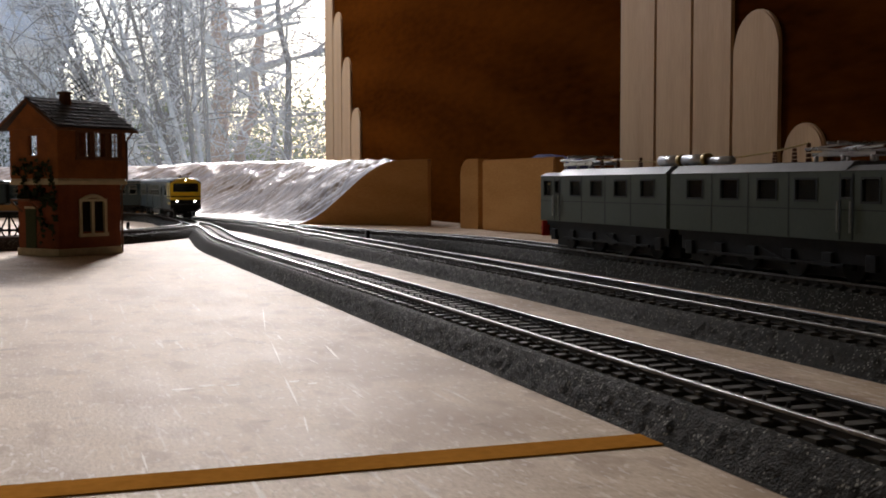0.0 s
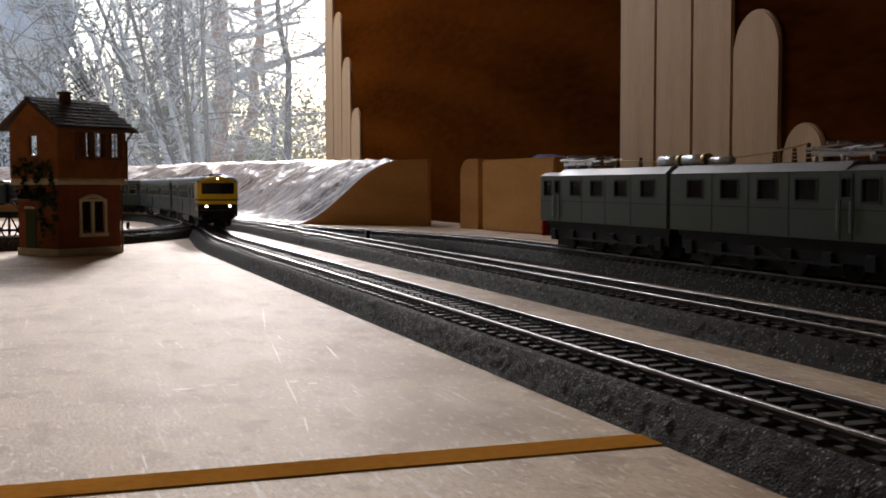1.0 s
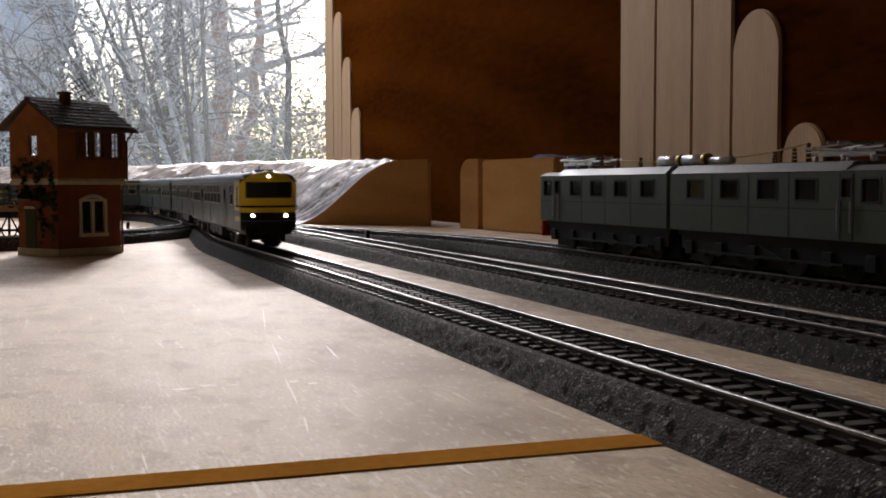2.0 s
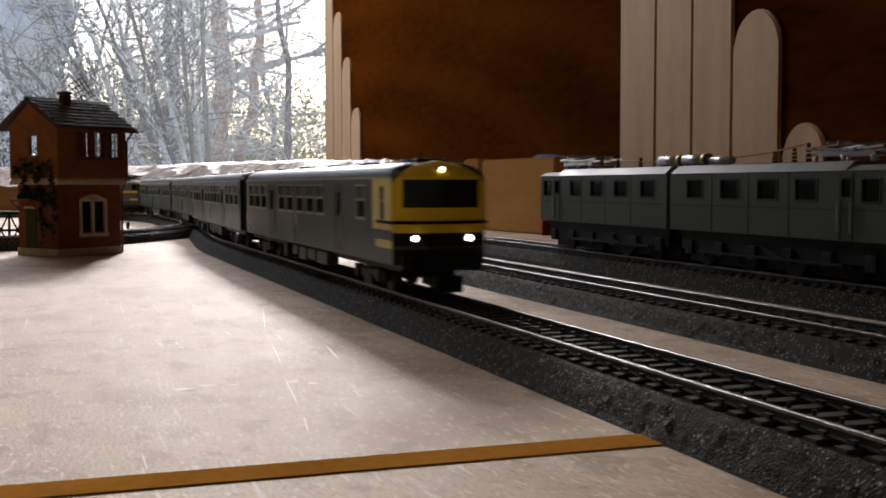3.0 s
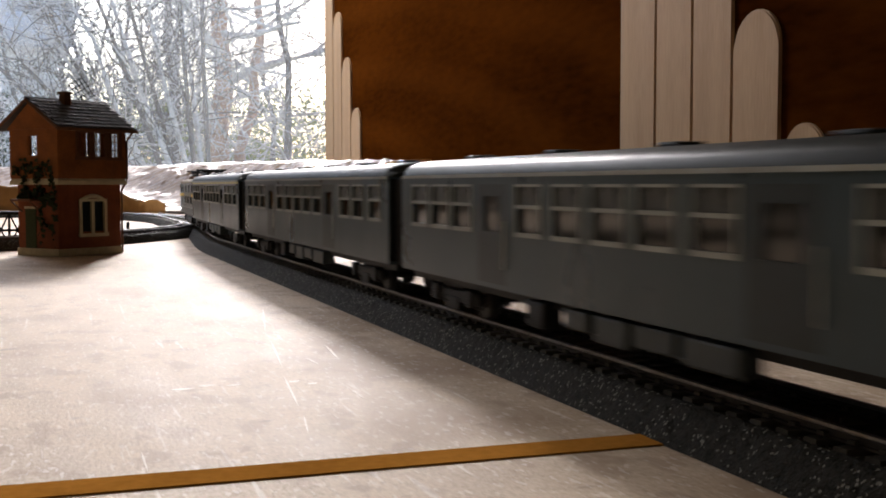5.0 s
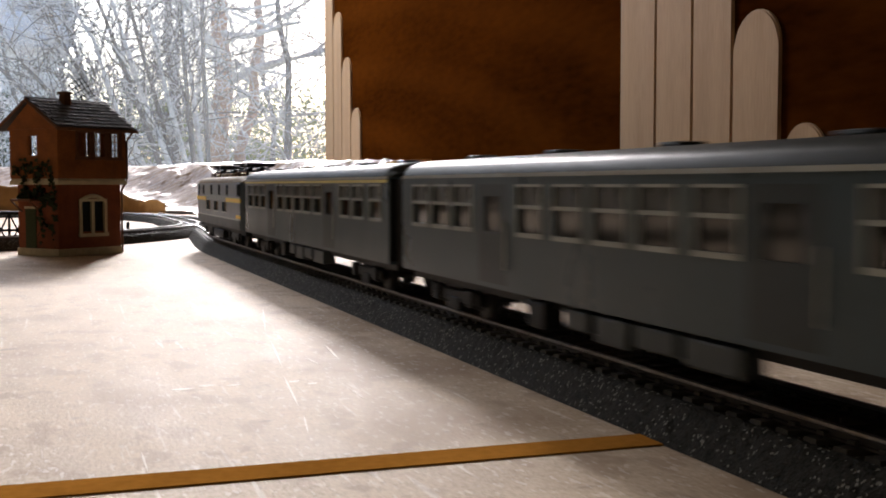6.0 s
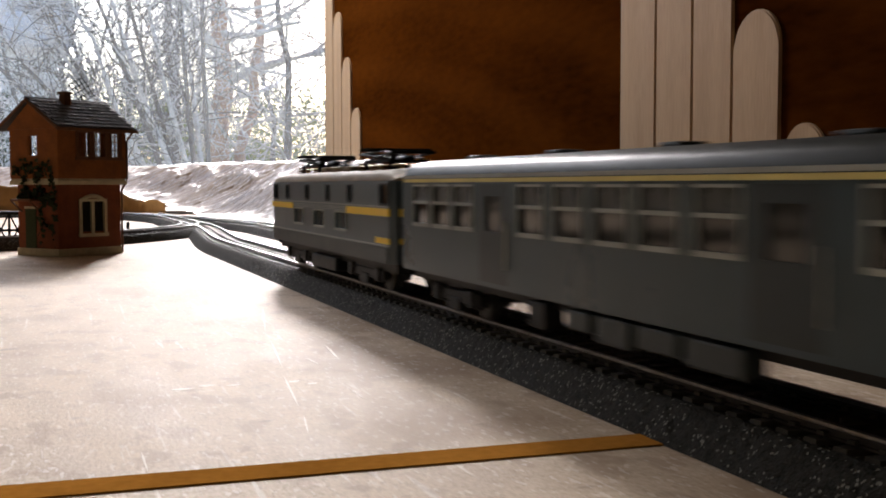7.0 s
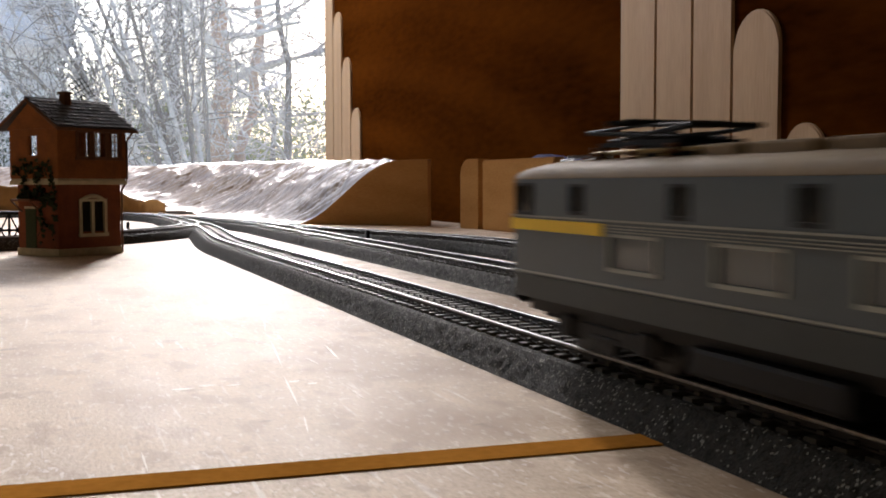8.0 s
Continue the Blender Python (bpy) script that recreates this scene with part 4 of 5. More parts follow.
def coach_fittings(t, y0, y1):
    part("roof", None, None, t, "weathered pale grey roof", data=roof_mesh(y0, y1, ZG + 0.0001, ZROOF, HW, ROOF))
    bm = bmesh.new()
    for s in (-1, 1):
        bx(bm, s * HW - 0.0004, s * HW + 0.0004, y0 + 0.001, y1 - 0.001, ZG - 0.0006, ZG + 0.0003)
    part("gutter", bm, FRAMEMETAL, t)
    for k in range(5):
        y = y0 + (y1 - y0) * (k + 0.5) / 5
        part("roof_vent", bx(bmesh.new(), -0.0035, 0.0035, y - 0.004, y + 0.004, ZROOF - 0.0008, ZROOF + 0.0009, 0.0006), ROOF, t)
    bm = bmesh.new()
    bx(bm, -0.0125, 0.0125, y0 + 0.002, y1 - 0.002, 0.0180, Z0 + 0.0002)
    part("underframe", bm, UNDER, t)
    for a, w, s, low, m in ((-0.036, 0.018, -1, 0.0142, COACH_LOW), (-0.0165, 0.015, -1, 0.0150, COACH_LOW), (0.001, 0.014, -1, 0.0138, COACH_LOW), (0.017, 0.011, -1, 0.0152, COACH_LOW), (0.0385, 0.009, -1, 0.0132, UNDER), (-0.025, 0.03, 1, 0.0150, UNDER), (0.02, 0.03, 1, 0.0150, UNDER)):
        bm = bmesh.new()
        bx(bm, s * 0.0125 - 0.003, s * 0.0125 + 0.0022, a - w / 2, a + w / 2, low, 0.0196, 0.0006)
        part("equipment_box", bm, m, t)
    for y in (y0 + 0.040, y1 - 0.040):
        bogie(t, y)
    # seats seen through the windows
    bm = bmesh.new()
    y = y0 + 0.03
    while y < y1 - 0.03:
        for s in (-1, 1):
            bx(bm, s * 0.009 - 0.005, s * 0.009 + 0.005, y, y + 0.003, Z0 + 0.001, 0.0365)
        y += 0.0105
    tagged(part("seats", bm, UNDER, t), kind="stuff")


DOORS = [(-0.0572, 0.019), (0.0646, 0.019)]


def build_coach(label, stripe=False):
    y0, y1 = -LENGTH / 2, LENGTH / 2
    t = empty("passenger_coach", label, "railway coach", "coaches of the train")
    three, five = [-0.1255, -0.1030, -0.0830], [-0.0380, -0.0182, 0.0008, 0.0205, 0.0410]
    last = [0.0862, 0.1043, 0.1230]
    wl = 0.0138
    wins = [(c, wl) for c in three + five + last]
    coach_shell(t, wins, DOORS, y0, y1)
    fr, gl, up = window_meshes(wl, WIN_HIGH - WIN_LOW)
    for s in (-1, 1):
        for c, _ in wins:
            side_window(t, fr, gl, up, s, c, WIN_LOW)
        for c, w in DOORS:
            side_door(t, s, c, w, Z0 + 0.0012, 0.0468)
    coach_fittings(t, y0, y1)
    for y, d in ((y0, -1), (y1, 1)):
        bm = bmesh.new()
        bx(bm, -0.0138, 0.0138, min(y, y + d * 0.0072), max(y, y + d * 0.0072), 0.0205, 0.0488, 0.001)
        part("gangway", bm, BLACK, t, "black rubber gangway")
        bm = bmesh.new()
        bx(bm, -HW + 0.0005, HW - 0.0005, min(y + d * 0.0002, y + d * 0.0008), max(y + d * 0.0002, y + d * 0.0008), Z0 + 0.001, ZG - 0.0006)
        part("end_wall", bm, BLACK, t)
    if stripe:
        bm = bmesh.new()
        for s in (-1, 1):
            bx(bm, s * (HW + 0.0001) - 0.0002, s * (HW + 0.0001) + 0.0002, y0 + 0.002, y1 - 0.002, 0.0474, 0.0484)
        part("class_stripe", bm, YELLOW_PALE, t, "thin yellow first-class stripe")
    return t


def build_trailer():
    """The driving trailer; its nose looks to -y."""
    y0, y1 = -TRAILER_LENGTH / 2, TRAILER_LENGTH / 2
    t = empty("driving_trailer", "grey driving trailer coach with a yellow front and lit lamps", "railway coach")
    wl = 0.0132
    three = [y0 + c for c in (0.2325, 0.2505, 0.2690)]
    five = [y0 + c for c in (0.1065, 0.1265, 0.1460, 0.1670, 0.1865)]
    doors = [(y0 + 0.0765, 0.014), (y0 + 0.2115, 0.019)]
    wins = [(c, wl) for c in three + five] + [(y0 + 0.0430, 0.0120), (y0 + 0.0150, 0.0042)]
    coach_shell(t, wins, doors, y0 + 0.004, y1)
    for w in {w for _, w in wins}:
        fr, gl, up = window_meshes(w, WIN_HIGH - WIN_LOW)
        for c, ww in wins:
            if ww == w:
                for s in (-1, 1):
                    side_window(t, fr, gl, up, s, c, WIN_LOW)
    for s in (-1, 1):
        for c, w in doors:
            side_door(t, s, c, w, Z0 + 0.0012, 0.0468)
    coach_fittings(t, y0 + 0.004, y1)
    bm = bmesh.new()
    for s in (-1, 1):
        X = s * (HW + 0.00015)
        for a, b, z0, z1 in ((0.004, 0.0128, 0.0318, 0.0489), (0.0172, 0.0265, 0.0318, 0.0489), (0.0128, 0.0172, 0.0318, 0.0350), (0.0128, 0.0172, 0.0464, 0.0489), (0.004, 0.0225, 0.0258, 0.0284)):
            part("side_panel", bx(bmesh.new(), X - 0.00025, X + 0.00025, y0 + a, y0 + b, z0, z1), YELLOW_PALE, t, "pale yellow cab side panel")
        X = s * (HW + 0.0003)
        part("side_stripe", bx(bmesh.new(), X - 0.0002, X + 0.0002, y0 + 0.002, y0 + 0.022, 0.0338, 0.0349), BLACK, t)
    # the front: a domed yellow face with a window band, stripe and lamps
    nz, nx = 26, 18
    bm = bmesh.new()
    g = []
    for i in range(nz + 1):
        z = 0.0222 + (ZROOF + 0.0002 - 0.0222) * i / nz
        top = max(0.0, (z - 0.0455) / (ZROOF + 0.0002 - 0.0455))
        hw = HW * math.sqrt(max(1 - top ** 2.6, 0.0)) if top > 0 else HW
        hw = max(hw, 0.0006)
        row = []
        for j in range(nx + 1):
            a = -1 + 2 * j / nx
            bulge = 0.0042 * (1 - abs(a) ** 2.6) + 0.0012 * (1 - top * top)
            back = 0.0045 * top ** 3
            row.append(bm.verts.new((a * hw, y0 + 0.0052 - bulge + back, z)))
        g.append(row)
    for i in range(nz):
        for j in range(nx):
            fc = bm.faces.new((g[i][j], g[i][j + 1], g[i + 1][j + 1], g[i + 1][j]))
            fc.smooth = True
            z = g[i][j].co.z
            fc.material_index = 1 if z < 0.0305 else 0
    part("front", bm, [YELLOW, UNDER], t, "signal yellow domed cab front with a dark skirt")

    def patch(x0, x1, z0, z1, lift, name, m, lab="", depth=0.0006):
        bm = bmesh.new()
        n = 10
        cols = []
        for k in range(n + 1):
            x = x0 + (x1 - x0) * k / n
            y = y0 + 0.0052 - 0.0042 * (1 - abs(x / HW) ** 2.6) - 0.0012 - lift
            cols.append([bm.verts.new((x, y, z0)), bm.verts.new((x, y, z1)), bm.verts.new((x, y + depth, z1)), bm.verts.new((x, y + depth, z0))])
        for a, b in zip(cols, cols[1:]):
            for k in range(4):
                bm.faces.new((a[k], b[k], b[(k + 1) % 4], a[(k + 1) % 4]))
        bm.faces.new(cols[0])
        bm.faces.new(cols[-1][::-1])
        return part(name, bm, m, t, lab)

    patch(-0.0132, 0.0132, 0.0392, 0.0484, 0.0004, "windscreen", GLASS_DARK, "wide dark windscreen", 0.0008)
    for a, b, c, d in ((-0.0142, 0.0142, 0.0484, 0.0492), (-0.0142, 0.0142, 0.0384, 0.0392), (-0.0142, -0.0132, 0.0392, 0.0484), (0.0132, 0.0142, 0.0392, 0.0484)):
        patch(a, b, c, d, 0.0006, "windscreen_frame", YELLOW)
    patch(-0.0132, 0.0132, 0.0393, 0.0483, 0.0002, "cab_back", BLACK)
    patch(-0.0155, 0.0155, 0.0338, 0.0349, 0.0003, "front_stripe", BLACK, "thin black front stripe")
    patch(-0.0155, 0.0155, 0.0256, 0.0266, 0.0003, "lower_stripe", COACH_LOW)
    for x, z, r in ((-0.0094, 0.0292, 0.0011), (0.0094, 0.0292, 0.0011), (0.0, 0.0517, 0.0008)):
        yy = y0 + 0.0052 - 0.0042 * (1 - abs(x / HW) ** 2.6) - 0.0012 + (0.0016 if z > 0.05 else 0)
        bm = bmesh.new()
        rod(bm, (x, yy + 0.0010, z), (x, yy - 0.0007, z), r, r * 0.9, n=16)
        part("headlight", bm, LAMP, t, "glowing warm white headlight")
        bm = bmesh.new()
        rod(bm, (x, yy + 0.0012, z), (x, yy - 0.0003, z), r * 1.35, r * 1.25, n=16)
        part("lamp_housing", bm, BLACK, t)
    bm = bmesh.new()
    bx(bm, -0.0135, 0.0135, y0 + 0.0005, y0 + 0.006, 0.0190, 0.0232, 0.0008)
    part("buffer_beam", bm, UNDER, t)
    for s in (-1, 1):
        bm = bmesh.new()
        rod(bm, (s * 0.0098, y0 + 0.002, 0.0212), (s * 0.0098, y0 - 0.0035, 0.0212), 0.0011, n=10)
        rod(bm, (s * 0.0098, y0 - 0.0035, 0.0212), (s * 0.0098, y0 - 0.0045, 0.0212), 0.0026, n=14)
        part("buffer", bm, BLACK, t)
    bm = bmesh.new()
    bx(bm, -0.0035, 0.0035, y0 - 0.0075, y0 + 0.012, 0.0135, 0.0165, 0.0006)
    bx(bm, -0.0045, 0.0045, y0 - 0.0075, y0 - 0.0055, 0.0120, 0.0175, 0.0006)
    part("coupling", bm, BLACK, t)
    bm = bmesh.new()
    rod(bm, (-0.004, y0 + 0.011, ZROOF), (-0.004, y0 + 0.011, ZROOF + 0.003), 0.0004, n=6)
    bx(bm, -0.006, 0.004, y0 + 0.009, y0 + 0.013, ZROOF - 0.0005, ZROOF + 0.0010, 0.0004)
    part("horn", bm, BLACK, t)
    return t


def pantograph(t, y, z, raised=0.004, length=0.045):
    p = part("pantograph", bmesh.new(), BLACK, t, "folded black pantograph")
    bm = bmesh.new()
    for s in (-1, 1):
        bx(bm, s * 0.007 - 0.0005, s * 0.007 + 0.0005, y - length * 0.36, y + length * 0.36, z + 0.0022, z + 0.0032)
        for yy in (y - length * 0.34, y + length * 0.34):
            rod(bm, (s * 0.007, yy, z - 0.001), (s * 0.007, yy, z + 0.0024), 0.0010, n=8)
            bx(bm, -0.007, 0.007, yy - 0.0004, yy + 0.0004, z + 0.0022, z + 0.0030)
    part("base_frame", bm, BLACK, p)
    for s in (-1, 1):
        for f in (-0.34, 0.0, 0.34):
            bm = bmesh.new()
            for k in range(3):
                rod(bm, (s * 0.0085, y + length * f, z - 0.001 + 0.0012 * k), (s * 0.0085, y + length * f, z - 0.0002 + 0.0012 * k), 0.0016 - 0.0002 * k, n=8)
            part("insulator", bm, TIMBER, p)
        part("spring", rod(bmesh.new(), (s * 0.0035, y - length * 0.22, z + 0.0040), (s * 0.0035, y + length * 0.22, z + 0.0040), 0.0009, n=8), BLACK, p)
        part("knee_rod", rod(bmesh.new(), (-0.008, y + s * length * 0.46, z + 0.0034 + raised), (0.008, y + s * length * 0.46, z + 0.0034 + raised), 0.0006, n=6), BLACK, p)
    part("drive_box", bx(bmesh.new(), -0.0035, 0.0035, y - 0.005, y + 0.005, z - 0.0004, z + 0.0030, 0.0005), UNDER, p)
    for s in (-1, 1):
        bm = bmesh.new()
        rod(bm, (s * 0.006, y - length * 0.30, z + 0.0034), (s * 0.008, y + length * 0.46, z + 0.0034 + raised), 0.0005, n=6)
        rod(bm, (s * 0.006, y + length * 0.30, z + 0.0034), (s * 0.008, y - length * 0.46, z + 0.0034 + raised), 0.0005, n=6)
        rod(bm, (s * 0.008, y + length * 0.46, z + 0.0034 + raised), (s * 0.006, y, z + 0.0036 + raised * 1.3), 0.0004, n=6)
        rod(bm, (s * 0.008, y - length * 0.46, z + 0.0034 + raised), (s * 0.006, y, z + 0.0036 + raised * 1.3), 0.0004, n=6)
        part("arm", bm, BLACK, p)
    for d in (-0.0035, 0.0035):
        bm = bmesh.new()
        rod(bm, (-0.0125, y + d, z + 0.0040 + raised * 1.3), (0.0125, y + d, z + 0.0040 + raised * 1.3), 0.0006, n=6)
        part("contact_bar", bm, BLACK, p)


LOCO_LEN = 0.207


def build_train_loco():
    t = empty("electric_locomotive", "blue-grey electric locomotive with a yellow waist stripe pushing the coaches", "locomotive")
    y0, y1 = -LOCO_LEN / 2, LOCO_LEN / 2
    zb, zg, zr = 0.0205, 0.0480, 0.0525
    sq = [(y0 + c, 0.0185, 0.0300, 0.0362) for c in (0.0685, 0.1055, 0.1445)]
    lou = [(y0 + c, 0.0055, 0.0410, 0.0462) for c in (0.055, 0.090, 0.1272, 0.1692)]
    cabw = [(y0 + 0.010, 0.009, 0.0405, 0.0465), (y1 - 0.010, 0.009, 0.0405, 0.0465)]
    holes = [(c - w / 2, c + w / 2, a, b) for c, w, a, b in sq + lou + cabw]
    bm = bmesh.new()
    for s in (-1, 1):
        holed_wall(bm, lambda u, d, z: (s * (HW - d), u, z), y0 + 0.004, y1 - 0.004, zb, zg, holes, 0.0009)
    part("body", bm, LOCO, t, "blue-grey painted locomotive body")
    for e, y in ((-1, y0), (1, y1)):
        bm = bmesh.new()
        prof = [(-HW, 0.0), (-HW + 0.0015, 0.0030), (-0.006, 0.0042), (0.006, 0.0042), (HW - 0.0015, 0.0030), (HW, 0.0)]
        lo = [bm.verts.new((x, y - e * 0.0042 + e * d, zb)) for x, d in prof]
        mid = [bm.verts.new((x, y - e * 0.0042 + e * d, 0.0392)) for x, d in prof]
        hi = [bm.verts.new((x * 0.97, y - e * 0.0042 + e * d * 0.4, zg)) for x, d in prof]
        for a, b in ((lo, mid), (mid, hi)):
            for k in range(5):
                bm.faces.new((a[k], a[k + 1], b[k + 1], b[k]))
        bm.faces.new(hi)
        part("cab_front", bm, LOCO, t, "dark shaded cab end")
        for s in (-1, 1):
            bm = bmesh.new()
            bx(bm, s * 0.0065 - 0.0045, s * 0.0065 + 0.0045, y + e * 0.0001 - 0.0012, y + e * 0.0001 + 0.0008, 0.0405, 0.0462, 0.0004)
            part("cab_window", bm, GLASS_DARK, t)
            bm = bmesh.new()
            rod(bm, (s * 0.0110, y - e * 0.001, 0.0285), (s * 0.0110, y + e * 0.0005, 0.0285), 0.0015, n=14)
            part("marker_lamp", bm, FRAMEMETAL, t)
            bm = bmesh.new()
            rod(bm, (s * 0.0098, y - e * 0.002, 0.0200), (s * 0.0098, y + e * 0.0035, 0.0200), 0.0011, n=10)
            rod(bm, (s * 0.0098, y + e * 0.0035, 0.0200), (s * 0.0098, y + e * 0.0045, 0.0200), 0.0026, n=14)
            part("buffer", bm, BLACK, t)
        bm = bmesh.new()
        bx(bm, -0.0135, 0.0135, min(y, y + e * 0.0006), max(y, y + e * 0.0006), 0.0362, 0.0388)
        part("end_stripe", bm, YELLOW, t, "yellow end stripe")
        bm = bmesh.new()
        bx(bm, -0.0135, 0.0135, min(y, y + e * 0.0006), max(y, y + e * 0.0006), 0.0272, 0.0290)
        part("end_stripe", bm, YELLOW, t, "yellow end stripe")
        bm = bmesh.new()
        bx(bm, -0.0035, 0.0035, min(y, y + e * 0.0065), max(y, y + e * 0.0065), 0.0135, 0.0165, 0.0006)
        part("coupling", bm, BLACK, t)
    for c, w, a, b in sq + lou + cabw:
        for s in (-1, 1):
            clear = (c, w, a, b) in sq
            bm = bmesh.new()
            X = s * HW
            for u0, u1, v0, v1 in ((c - w / 2 - 0.0007, c + w / 2 + 0.0007, a - 0.0008, a), (c - w / 2 - 0.0007, c + w / 2 + 0.0007, b, b + 0.0006), (c - w / 2 - 0.0007, c - w / 2, a, b), (c + w / 2, c + w / 2 + 0.0007, a, b)):
                bx(bm, X - 0.0003, X + 0.0003, u0, u1, v0, v1)
            wd = part("window", bm, FRAMEMETAL if clear else UNDER, t)
            bm = bmesh.new()
            bx(bm, X - s * 0.0008, X - s * 0.0006, c - w / 2, c + w / 2, a, b)
            part("pane", bm, FOIL if clear else GLASS_DARK, wd, "polished louvre panel" if clear else "")
    # waist stripe: yellow towards both ends, thin pale line all along
    for s in (-1, 1):
        X = s * (HW + 0.0002)
        for a, b in ((y0 + 0.003, y0 + 0.0585), (y1 - 0.050, y1 - 0.003)):
            part("waist_stripe", bx(bmesh.new(), X - 0.0003, X + 0.0003, a, b, 0.0362, 0.0388), YELLOW, t, "yellow waist stripe")
        bm = bmesh.new()
        bx(bm, X - 0.0002, X + 0.0002, y0 + 0.003, y1 - 0.003, 0.0392, 0.0396)
        bx(bm, X - 0.0002, X + 0.0002, y0 + 0.003, y1 - 0.003, 0.0262, 0.0266)
        for k in range(3):
            bx(bm, X - 0.0002, X + 0.0002, y0 + 0.060, y1 - 0.052, 0.0372 + 0.0006 * k, 0.0374 + 0.0006 * k)
        part("trim_line", bm, FRAMEMETAL, t)
        bm = bmesh.new()
        bx(bm, X - 0.0002, X + 0.0002, y0 + 0.003, y0 + 0.019, 0.0270, 0.0290)
        part("number_bar", bm, YELLOW, t)
    for s in (-1, 1):
        part("skirt", bx(bmesh.new(), s * (HW + 0.00012) - 0.0002, s * (HW + 0.00012) + 0.0002, y0 + 0.005, y1 - 0.005, zb, 0.0258), COACH_LOW, t, "darker grey lower body band")
    part("roof", None, None, t, "dusty tan roof", data=roof_mesh(y0 + 0.001, y1 - 0.001, zg + 0.0001, zr, HW, LOCO_ROOF, 0.014))
    bm = bmesh.new()
    bx(bm, -0.0125, 0.0125, y0 + 0.006, y1 - 0.006, 0.0170, zb + 0.0002)
    part("underframe", bm, UNDER, t)
    bm = bmesh.new()
    bx(bm, -0.0150, 0.0150, -0.022, 0.022, 0.0125, 0.0180, 0.001)
    part("battery_box", bm, UNDER, t)
    for y in (-0.058, 0.058):
        bogie(t, y, 2, 0.036, 0.0066)
    for y, l in ((-0.016, 0.012), (0.004, 0.016), (0.022, 0.010)):
        part("roof_hatch", bx(bmesh.new(), -0.009, 0.009, y - l / 2, y + l / 2, zr - 0.0012, zr + 0.0016, 0.0006), LOCO_ROOF, t)
    for y in (-0.055, 0.055):
        pantograph(t, y, zr, 0.0022, 0.046)
    bm = bmesh.new()
    for x in (-0.004, 0.004):
        rod(bm, (x, -0.08, zr + 0.0012), (x, 0.08, zr + 0.0012), 0.0005, n=6)
    for k in range(7):
        y = -0.075 + 0.025 * k
        rod(bm, (-0.004, y, zr - 0.001), (-0.004, y, zr + 0.0014), 0.0008, n=6)
        rod(bm, (0.004, y, zr - 0.001), (0.004, y, zr + 0.0014), 0.0008, n=6)
    part("roof_cable", bm, BRASS, t)
    return t


def dm_unit(t, y0, y1, cab_end):
    """One half of the parked double locomotive. cab_end: -1 or 1 along y, the end with the cab."""
    hw, zb, zg, zr = 0.0158, 0.0262, 0.0515, 0.0552
    n = 4
    cab = 0.030
    a, b = (y0, y1 - cab) if cab_end > 0 else (y0 + cab, y1)
    holes = []
    for c in (0.0227, 0.0497, 0.0764, 0.1012):
        c -= 0.003 if cab_end > 0 else 0.0
        holes.append((c * cab_end - 0.0062, c * cab_end + 0.0062, 0.0408, 0.0484))
    cw = (y1 - 0.014, y1 - 0.005) if cab_end > 0 else (y0 + 0.005, y0 + 0.014)
    cd = (y1 - 0.026, y1 - 0.019) if cab_end > 0 else (y0 + 0.019, y0 + 0.026)
    u = part("body_half", bmesh.new(), DM, t)
    bm = bmesh.new()
    for s in (-1, 1):
        holed_wall(bm, lambda w, d, z: (s * (hw - d), w, z), y0, y1, zb, zg, holes + [(*cw, 0.0405, 0.0485), (cd[0] + 0.001, cd[1] - 0.001, 0.0420, 0.0485)], 0.001)
    for y, e in ((y0, 1), (y1, -1)):
        bx(bm, -hw + 0.001, hw - 0.001, min(y, y + e * 0.001), max(y, y + e * 0.001), zb, zg)
    part("shell", bm, DM, u, "grey-green painted panelled body side")
    for h in holes + [(*cw, 0.0405, 0.0485), (cd[0] + 0.001, cd[1] - 0.001, 0.0420, 0.0485)]:
        bm = bmesh.new()
        e = 0.0007
        for q in ((h[0] - e, h[1] + e, h[2] - e, h[2]), (h[0] - e, h[1] + e, h[3], h[3] + e), (h[0] - e, h[0], h[2], h[3]), (h[1], h[1] + e, h[2], h[3])):
            bx(bm, -hw - 0.0003, -hw + 0.0005, *q)
        bx(bm, -hw + 0.0006, -hw + 0.0008, *h, mi=1)
        part("window", bm, [DM_FRAME, GLASS_DARK], u)
    # panel seams
    bm = bmesh.new()
    for k in range(1, n):
        c = (0.0090 + 0.0272 * k) * cab_end
        bx(bm, -hw - 0.00012, -hw + 0.0002, c - 0.0003, c + 0.0003, zb + 0.0005, zg)
    bx(bm, -hw - 0.00012, -hw + 0.0002, y0, y1, 0.0372, 0.0376)
    for c in cd:
        bx(bm, -hw - 0.0002, -hw + 0.0002, c - 0.0004, c + 0.0004, zb + 0.0005, zg - 0.001)
    part("panel_seams", bm, DM_FRAME, u)
    bm = bmesh.new()
    for c in cd:
        rod(bm, (-hw - 0.0011, c, zb + 0.003), (-hw - 0.0011, c, 0.0405), 0.0004, n=6)
    part("handrail", bm, FRAMEMETAL, u)
    # flat-topped roof with chamfered sides
    bm = bmesh.new()
    prof = [(-hw - 0.0003, zg), (-hw + 0.0035, zr - 0.0004), (-hw + 0.006, zr), (hw - 0.006, zr), (hw - 0.0035, zr - 0.0004), (hw + 0.0003, zg)]
    extrude_profile(bm, prof, y0 + 0.001 + (0.022 if cab_end < 0 else 0), y1 - 0.001 - (0.022 if cab_end > 0 else 0))
    low = [(x, zg + (z - zg) * 0.55) for x, z in prof]
    extrude_profile(bm, low, y1 - 0.0231 if cab_end > 0 else y0, y1 if cab_end > 0 else y0 + 0.0231)
